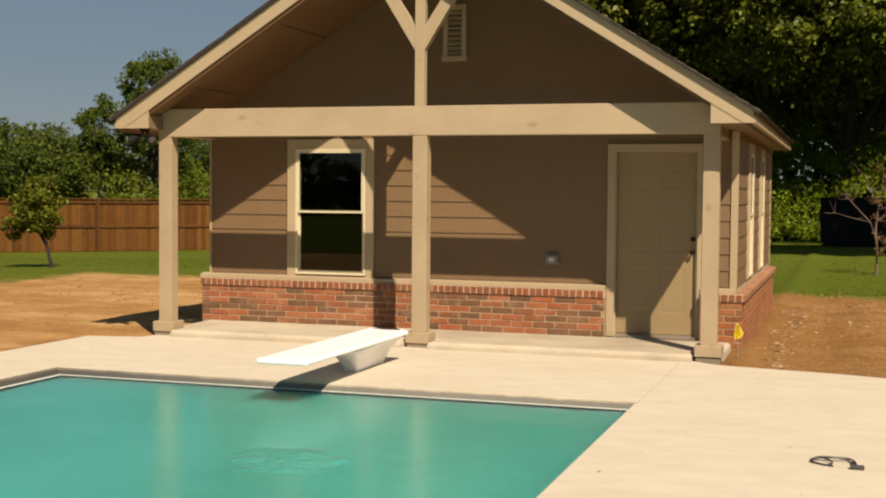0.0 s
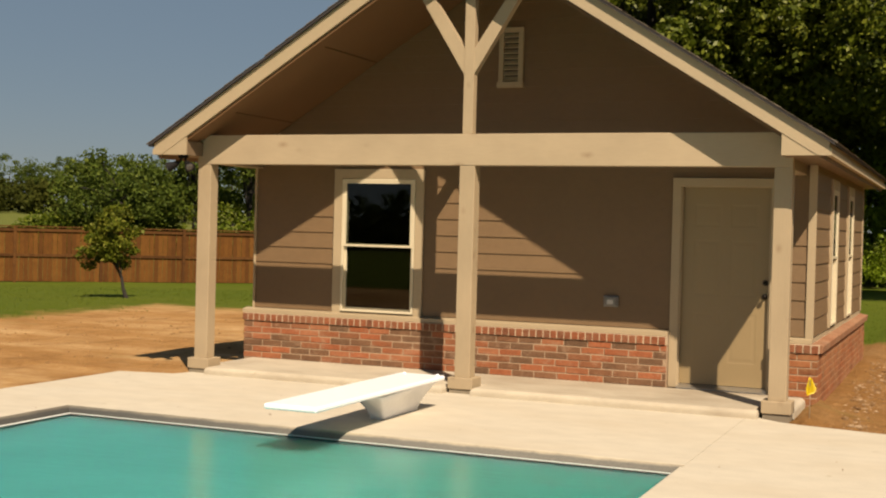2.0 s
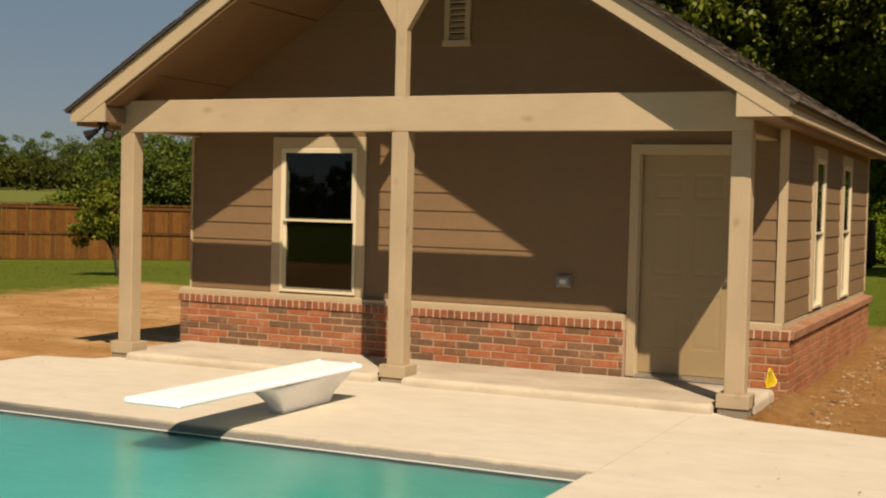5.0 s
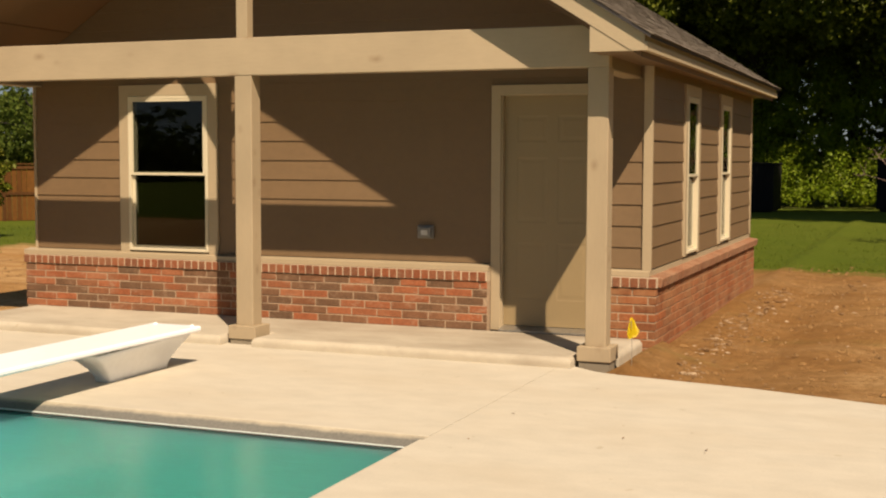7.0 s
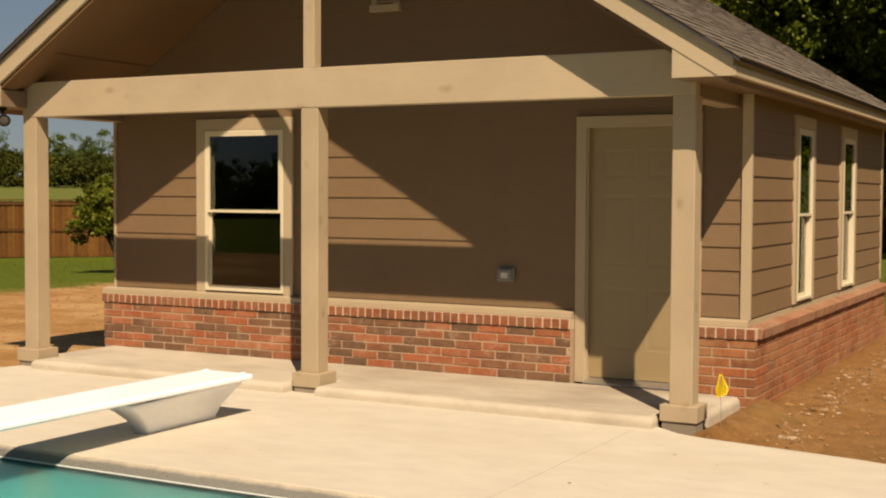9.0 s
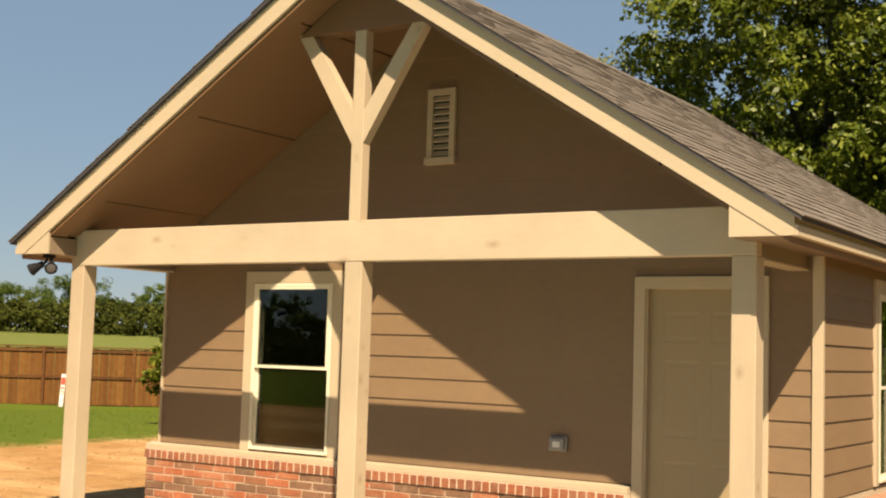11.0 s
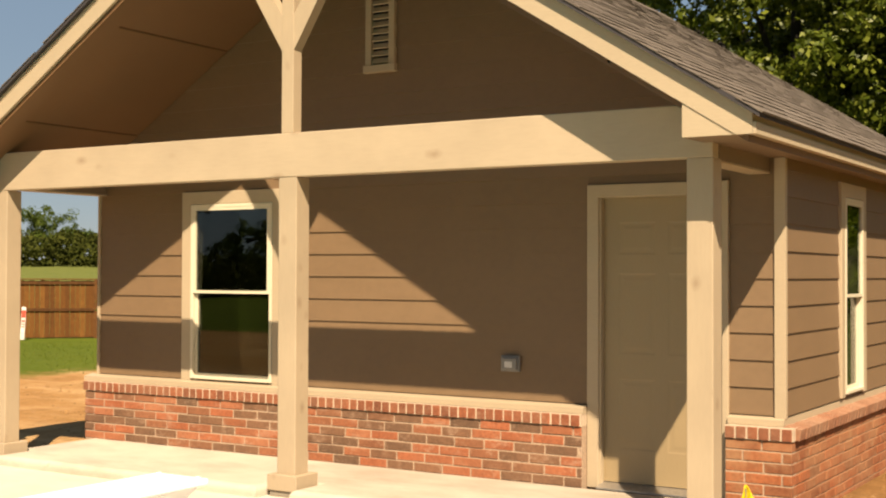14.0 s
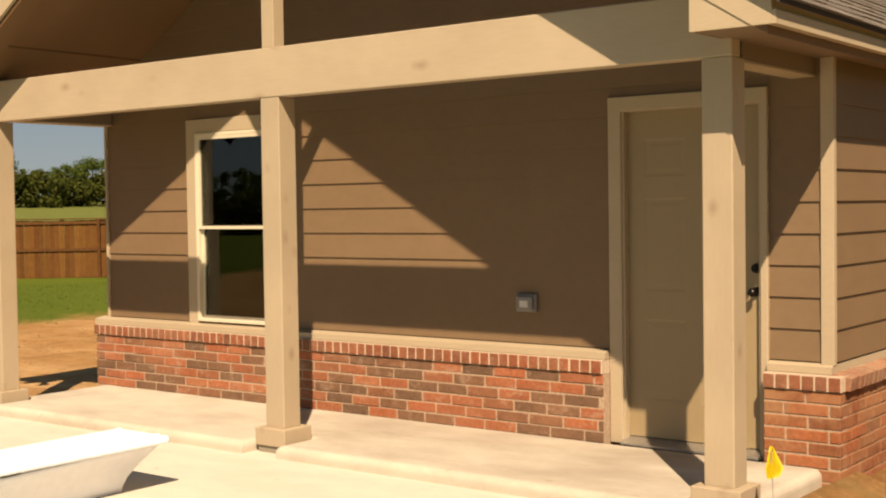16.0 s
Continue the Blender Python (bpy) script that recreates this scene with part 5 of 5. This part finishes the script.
# far tree lines
def far_trees():
    protos = []
    for k in range(8):
        fine = k < 5
        rng = np.random.default_rng(60 + k)
        cent = crown_centres(rng, 84 if fine else 60, 4.6, 4.6, 4.4, 5.2, 0.45, 6)
        spread = 0.75 * (0.7 + 0.9 * rng.random(len(cent)))
        ob = quads_mesh("crown", leaf_quads(cent, spread, 80 if fine else 24, 0.155 if fine else 0.33, rng), FAR_LEAF)
        bm = bmesh.new()
        tube(bm, [(0, 0, 0), (0.1, 0, 2.5), (0, 0.1, 6.0)], [0.28, 0.2, 0.08], 7)
        t = empty("far_tree")
        tr = part("trunk", bm, BARK, t)
        ob.parent = t
        tagged(t, "dark green broadleaf tree in the far tree line", "tree", "far tree line")
        protos.append(t)
    spots = []
    rng = random.Random(77)
    # beyond the fence, as seen past the left of the house
    for k in range(44):
        ang = radians(22 + 46 * k / 43)
        r = (98 if ang < radians(40) else 120) + rng.uniform(-6, 10)
        spots.append((4 - r * math.sin(ang), -11 + r * math.cos(ang), rng.uniform(0.40, 0.58) if ang < radians(40) else rng.uniform(0.36, 0.56)))
    # closing the view all round, also behind the camera
    for k in range(46):
        ang = radians(72 + 250 * k / 45)
        r = 85 + rng.uniform(-8, 10)
        spots.append((4 - r * math.sin(ang), -8 + r * math.cos(ang), rng.uniform(0.5, 0.7)))
    for k in range(34):
        ang = radians(122 + 44 * k / 33)
        r = 78 + rng.uniform(-5, 6)
        spots.append((4 - r * math.sin(ang), -8 + r * math.cos(ang), rng.uniform(0.36, 0.48)))
    for i, (x, y, s) in enumerate(spots):
        m = pose(x, y, terrain(x, y) - 0.1, 0, 0, rng.uniform(0, 360))
        if i < 5 or 44 <= i < 47:
            t = protos[i] if i < 5 else protos[i - 39]
            t.scale = (s, s, s * rng.uniform(0.9, 1.15))
            t.matrix_basis = m @ Matrix.Diagonal((*t.scale, 1))
        else:
            src = protos[rng.randrange(5) if i < 44 else 5 + rng.randrange(3)]
            t = copy_thing(src, m)
            t.scale = (s * rng.uniform(0.95, 1.2), s * rng.uniform(0.95, 1.2), s)


far_trees()
build_tree("broadleaf_tree", -27.0, 38.6, 19, 8.6, 2.3, 2.6, 0.16, 120, 90, 0.085, (BARK, FAR_LEAF), "airy dark green tree standing beyond the fence", clump_r=0.17, base=0.0)
build_tree("broadleaf_tree", -31.2, 34.6, 39, 4.9, 3.0, 0.9, 0.15, 110, 110, 0.09, (BARK, FAR_LEAF), "dense dome-shaped dark green tree beyond the fence", clump_r=0.22, base=-0.2)
build_tree("broadleaf_tree", -29.0, 36.9, 29, 6.0, 1.5, 1.9, 0.12, 70, 90, 0.08, (BARK, FAR_LEAF), "smaller dark green tree beside the airy one", clump_r=0.22, base=0.0)


# ---- lawn grass, stones on the soil ----
def build_grass():
    rng = np.random.default_rng(90)
    n = 8000
    x = rng.uniform(1.5, 12, n)
    y = 9.1 + rng.random(n) ** 1.6 * 14
    x2 = rng.uniform(-22, -9.5, n)
    y2 = rng.uniform(4, 18, n)
    x, y = np.concatenate((x, x2)), np.concatenate((y, y2))
    keep = (y - x < 41.0) & ((x > 0) | (x < -10.3 + 0.8 * np.sin(y * 2.1)) | (y > 9.3))
    x, y = x[keep], y[keep]
    n = len(x)
    h = rng.uniform(0.025, 0.055, n)
    ang = rng.uniform(0, 2 * math.pi, n)
    w = 0.010
    lean = rng.normal(size=(n, 2)) * 0.02
    z = np.array([terrain(p, q) for p, q in zip(x, y)]) - 0.012
    a = np.stack((x - np.cos(ang) * w, y - np.sin(ang) * w, z), axis=1)
    b = np.stack((x + np.cos(ang) * w, y + np.sin(ang) * w, z), axis=1)
    c = np.stack((x + lean[:, 0], y + lean[:, 1], z + h), axis=1)
    ob = quads_mesh("grass", np.stack((a, b, c), axis=1), GRASS_BLADE, None, 3)
    tagged(ob, "short green lawn grass", "grass", kind="stuff")


build_grass()


def build_stones():
    rng = random.Random(15)
    bm = bmesh.new()
    for k in range(1060):
        if k < 560:
            u = rng.random()
            x, y = 3.62 + rng.gauss(0, 0.10), -0.9 + 6.6 * u + rng.gauss(0, 0.3)
            r = rng.uniform(0.006, 0.017) + (0.016 if rng.random() < 0.10 else 0)
        else:
            x, y = rng.uniform(3.7, 8.5), rng.uniform(-1.2, 8.8)
            r = rng.uniform(0.005, 0.015)
            if k > 960:
                x, y, r = rng.uniform(3.9, 6.4), rng.uniform(3.0, 7.4), rng.uniform(0.010, 0.030)
        m = Matrix.Translation((x, y, soil_z(x, y) + r * 0.15)) @ Matrix.Rotation(rng.uniform(0, 6), 4, "Z") @ Matrix.Diagonal((r * rng.uniform(0.8, 1.7), r, r * rng.uniform(0.3, 0.6), 1))
        bmesh.ops.create_icosphere(bm, subdivisions=1, radius=1.0, matrix=m)
    ob = mesh_object("stones", bm, PEBBLE)
    tagged(ob, "scattered pale stones and clods on the bare soil", "stones", kind="stuff")


build_stones()


def build_clods():
    """Crumbs of dug soil, flattened and half sunk."""
    rng = np.random.default_rng(52)
    n = 5200
    x, y = rng.uniform(3.35, 10.5, n), rng.uniform(-1.5, 9.5, n)
    x[:900], y[:900] = rng.uniform(-9, -3.9, 900), rng.uniform(-2, 6, 900)
    keep = y > -1.35 - 0.27 * np.maximum(0, x - 3.3) + 0.12
    x, y = x[keep], y[keep]
    n = len(x)
    r = 0.005 + 0.030 * rng.random(n) ** 3.4
    z = np.array([soil_z(p, q) for p, q in zip(x, y)]) + 0.002
    oct_v = np.array(((1, 0, 0), (0, 1, 0), (-1, 0, 0), (0, -1, 0), (0, 0, 0.7), (0, 0, -1)), float)
    faces = [(0, 1, 4), (1, 2, 4), (2, 3, 4), (3, 0, 4)]
    v = oct_v[None] * (0.7 + 0.6 * rng.random((n, 6, 1))) * r[:, None, None]
    a = rng.uniform(0, 6.28, n)
    c, s = np.cos(a)[:, None], np.sin(a)[:, None]
    w = np.stack((v[:, :, 0] * c - v[:, :, 1] * s + x[:, None], v[:, :, 0] * s + v[:, :, 1] * c + y[:, None], v[:, :, 2] + z[:, None]), axis=2)
    tris = np.stack([w[:, f, :] for f in faces], axis=1).reshape(-1, 3, 3)
    ob = quads_mesh("soil_clods", tris, CLOD, None, 3)
    tagged(ob, "small crumbly brown clods on the dug soil", "soil clods", kind="stuff")


build_clods()


def build_debris():
    rng = random.Random(41)
    verts = []
    for k in range(70):
        x, y = rng.uniform(-3.7, 6.5), rng.uniform(-7.5, -1.55)
        if POOL_X0 - 0.1 < x < POOL_X1 + 0.1 and y < -3.8:
            continue
        r, a = rng.uniform(0.006, 0.02), rng.uniform(0, 6.28)
        for q in range(4):
            t = a + q * 1.57
            w = r * (1.0 if q % 2 else 0.45)
            verts.append((x + w * math.cos(t), y + w * math.sin(t), 0.004 + 0.004 * rng.random()))
    ob = quads_mesh("leaf_litter", verts, BROWN_LEAF)
    tagged(ob, "a few small dry leaves and specks on the deck", "leaf litter", kind="stuff")


build_debris()


# ---- bricks, siding boards and shingles ----
def shared(name, bm, mat):
    me = bpy.data.meshes.new(name)
    bm.to_mesh(me)
    bm.free()
    me.materials.append(mat)
    return me


def chamfer_box(x0, x1, y0, y1, z0, z1, c=0.003):
    return boxes((x0, x1, y0, y1, z0, z1), bevel=0.0) if c == 0 else bev1(boxes((x0, x1, y0, y1, z0, z1)), c)


def bev1(bm, c):
    bmesh.ops.bevel(bm, geom=bm.edges[:], offset=c, segments=1, affect="EDGES")
    return bm


BL, BH, COURSE, STEP = 0.244, 0.060, 0.072, 0.254
cache = {}


def brick(parent, mat, length, height, depth, m):
    key = (mat.name, round(length, 3), round(height, 3), round(depth, 3))
    if key not in cache:
        cache[key] = shared("brick", chamfer_box(0, length, 0, depth, 0, height, 0.003), mat)
    ob = new("brick", cache[key])
    ob.parent = parent
    ob.matrix_local = m
    return ob


brng = random.Random(3)


def brick_run(parent, mat, start, stop, place, z_low, courses, flip):
    """Running bond between start and stop along a wall; place(u, z, out) gives the pose."""
    for c in range(courses):
        z = z_low + c * COURSE + 0.005
        u = start
        first = STEP * (1.0 if (c + flip) % 2 == 0 else 0.5)
        while u < stop - 0.03:
            ln = first + brng.choice((-0.006, 0, 0, 0.006)) - 0.012
            if u + ln > stop - 0.03:
                ln = stop - u
            first = STEP
            if ln > 0.03:
                tilt = Matrix.Rotation(radians(brng.uniform(-0.5, 0.5)), 4, "Y")
                brick(parent, mat, ln, BH, 0.05, place(u, z + brng.uniform(-0.0015, 0.0015), brng.uniform(-0.003, 0.002)) @ tilt)
            u += ln + 0.012


def rowlock(parent, mat, start, stop, place, z, step=0.0765, depth=0.07):
    n = max(1, round((stop - start) / step))
    s = (stop - start) / n
    for k in range(n):
        brick(parent, mat, s - brng.choice((0.011, 0.014)), 0.078, depth, place(start + k * s + brng.uniform(0, 0.002), z - brng.choice((0.0, 0.002)), brng.uniform(-0.003, 0.002)))


FRONT_Y = -0.102
front = lambda u, z, o: pose(u, FRONT_Y + o, z)
front_cap = lambda u, z, o: pose(u, FRONT_Y - 0.015 + o, z)
side = lambda u, z, o: pose(3.235 + o, u, z, 0, 0, 90)
side_cap = lambda u, z, o: pose(3.268 + o, u, z, 9, 0, 90)
brick_run(wall_front, BRICK, -3.235, DOOR[0] - 0.006, front, SLAB_Z, 6, 0)
brick_run(wall_front, BRICK_SIDE, DOOR[1] + 0.006, 3.235, front, SLAB_Z - 2 * COURSE, 8, 1)
rowlock(wall_front, ROWLOCK, -3.248, DOOR[0] - 0.006, front_cap, 0.515)
rowlock(wall_front, ROWLOCK, DOOR[1] + 0.006, 3.249, front_cap, 0.515)
brick_run(wall_right, BRICK_SIDE, -0.05, REAR_Y, side, SLAB_Z - 3 * COURSE, 9, 0)
rowlock(wall_right, ROWLOCK_DUSTY, -0.05, REAR_Y, side_cap, 0.512, depth=0.112)


def plank_mesh(u0, u1, z0, z1, v0=None, v1=None):
    """A lap board: thick at its lower edge, thin at its upper one, in local x and z; v0, v1: its ends at the top."""
    v0, v1 = u0 if v0 is None else v0, u1 if v1 is None else v1
    yb, yt = -0.0085, 0.003
    bm = bmesh.new()
    p = [(u0, yb, z0), (u1, yb, z0), (v1, yt, z1), (v0, yt, z1), (u0, 0.0115, z0), (u1, 0.0115, z0), (v1, 0.0115, z1), (v0, 0.0115, z1)]
    v = [bm.verts.new(q) for q in p]
    for f in ((0, 1, 2, 3), (5, 4, 7, 6), (4, 5, 1, 0), (3, 2, 6, 7), (1, 5, 6, 2), (4, 0, 3, 7)):
        bm.faces.new([v[i] for i in f])
    return bm


def planks(parent, mat, lo, hi, top, holes, m, gable=False):
    z = LAP0 - LAP
    while z < top - 0.02:
        z0, z1 = max(z, 0.645), min(z + LAP, top)
        spans = [(lo, hi, z0, z1)]
        for a, b, c, d in holes:
            out = []
            for (p, q, r, s) in spans:
                if b <= p or a >= q or d <= r or c >= s:
                    out.append((p, q, r, s))
                    continue
                if a > p:
                    out.append((p, a, r, s))
                if b < q:
                    out.append((b, q, r, s))
                if d < s:
                    out.append((max(a, p), min(b, q), d, s))
                if c > r:
                    out.append((max(a, p), min(b, q), r, c))
            spans = out
        for p, q, r, s in spans:
            if q - p < 0.01 or s - r < 0.012:
                continue
            v0 = v1 = None
            if gable:
                ea, eb = (APEX + 0.008 - r) / PITCH, (APEX + 0.008 - s) / PITCH
                if ea < 0.05:
                    continue
                v0, v1 = max(p, ROOF_X - eb), min(q, ROOF_X + eb)
                p, q = max(p, ROOF_X - ea), min(q, ROOF_X + ea)
            ob = part("plank", plank_mesh(p, q, r, s, v0, v1), mat, parent)
            if m is not None:
                ob.matrix_local = m
        z += LAP


planks(wall_front, SIDING, -HALF + 0.013, 3.097, APEX - 0.05, [(WIN[0] + 0.002, WIN[1] - 0.002, 0.5, WIN[3]), (DOOR[0] + 0.002, DOOR[1] - 0.002, 0.0, DOOR[3]), (vx0 + 0.004, vx1 - 0.004, vz0 + 0.004, vz1 - 0.004)], None, True)
planks(wall_right, SIDING_SIDE, 0.025, REAR_Y - 0.051, EAVE_Z, [(a + 0.002, b - 0.002, 0.5, SIDE_Z[1]) for a, b in SIDE_WINS], pose(HALF, 0, 0, 0, 0, 90))


def shingles():
    rng = random.Random(12)
    slope = math.atan(PITCH)
    length = 3.56 / math.cos(slope)
    expo = 0.142
    rows = int(length / expo) + 1
    y_end = REAR_Y + 0.31
    protos = {}
    for s, roof in ((1, roof_right), (-1, roof_left)):
        joined = bmesh.new()
        for r in range(rows):
            d = length - r * expo          # distance of the lower edge from the ridge
            y = RAKE_Y - 0.047 - rng.uniform(0, 0.2)
            while y < y_end:
                w = rng.choice((0.16, 0.22, 0.30))
                lift = rng.choice((0.0045, 0.0085))
                y0, y1 = max(y, RAKE_Y - 0.047), min(y + w, y_end)
                y += w
                if y1 - y0 < 0.03:
                    continue
                up = max(0.0, d - expo - 0.03)
                near = s > 0 and y1 < 0.75
                if near:
                    key = (round(y1 - y0, 2), lift)
                    if key not in protos:
                        bm = bmesh.new()
                        prism(bm, [(0, 0.001), (expo + 0.03, 0.0005), (expo + 0.03, 0.003), (0, lift + 0.004)], "y", 0, key[0] - 0.004)
                        protos[key] = shared("shingle", bm, SHINGLE)
                    ob = new("shingle", protos[key])
                    ob.parent = roof
                    ob.matrix_local = pose(d * math.cos(slope), y0, APEX + 0.2355 - d * math.sin(slope)) @ Matrix.Rotation(slope, 4, "Y") @ Matrix.Diagonal((-1, 1, 1, 1))
                else:
                    def at(dd, hh, yy):
                        return (s * (dd * math.cos(slope) + hh * math.sin(slope)), yy, APEX + 0.2355 - dd * math.sin(slope) + hh * math.cos(slope))
                    p = [at(d, 0.001, y0), at(d, 0.001, y1 - 0.004), at(up, 0.0005, y1 - 0.004), at(up, 0.0005, y0), at(d, lift + 0.004, y0), at(d, lift + 0.004, y1 - 0.004), at(up, 0.003, y1 - 0.004), at(up, 0.003, y0)]
                    v = [joined.verts.new(q) for q in p]
                    for f in ((4, 5, 6, 7), (0, 1, 5, 4), (1, 2, 6, 5), (3, 0, 4, 7)):
                        joined.faces.new([v[i] for i in (f if s > 0 else f[::-1])])
        ob = part("shingles", joined, SHINGLE_JOINED, roof, "weathered grey-brown asphalt shingles")
        tagged(ob, kind="stuff")
    bm = bmesh.new()
    prism(bm, [(-0.14, APEX + 0.2355 - 0.14 * PITCH + 0.016), (0, APEX + 0.2355 + 0.016), (0.14, APEX + 0.2355 - 0.14 * PITCH + 0.016), (0.14, APEX + 0.2355 - 0.14 * PITCH + 0.002), (0, APEX + 0.2355 + 0.002), (-0.14, APEX + 0.2355 - 0.14 * PITCH + 0.002)], "y", RAKE_Y - 0.05, y_end)
    part("ridge_cap", bm, SHINGLE, roof_right, "shingle ridge cap")


shingles()
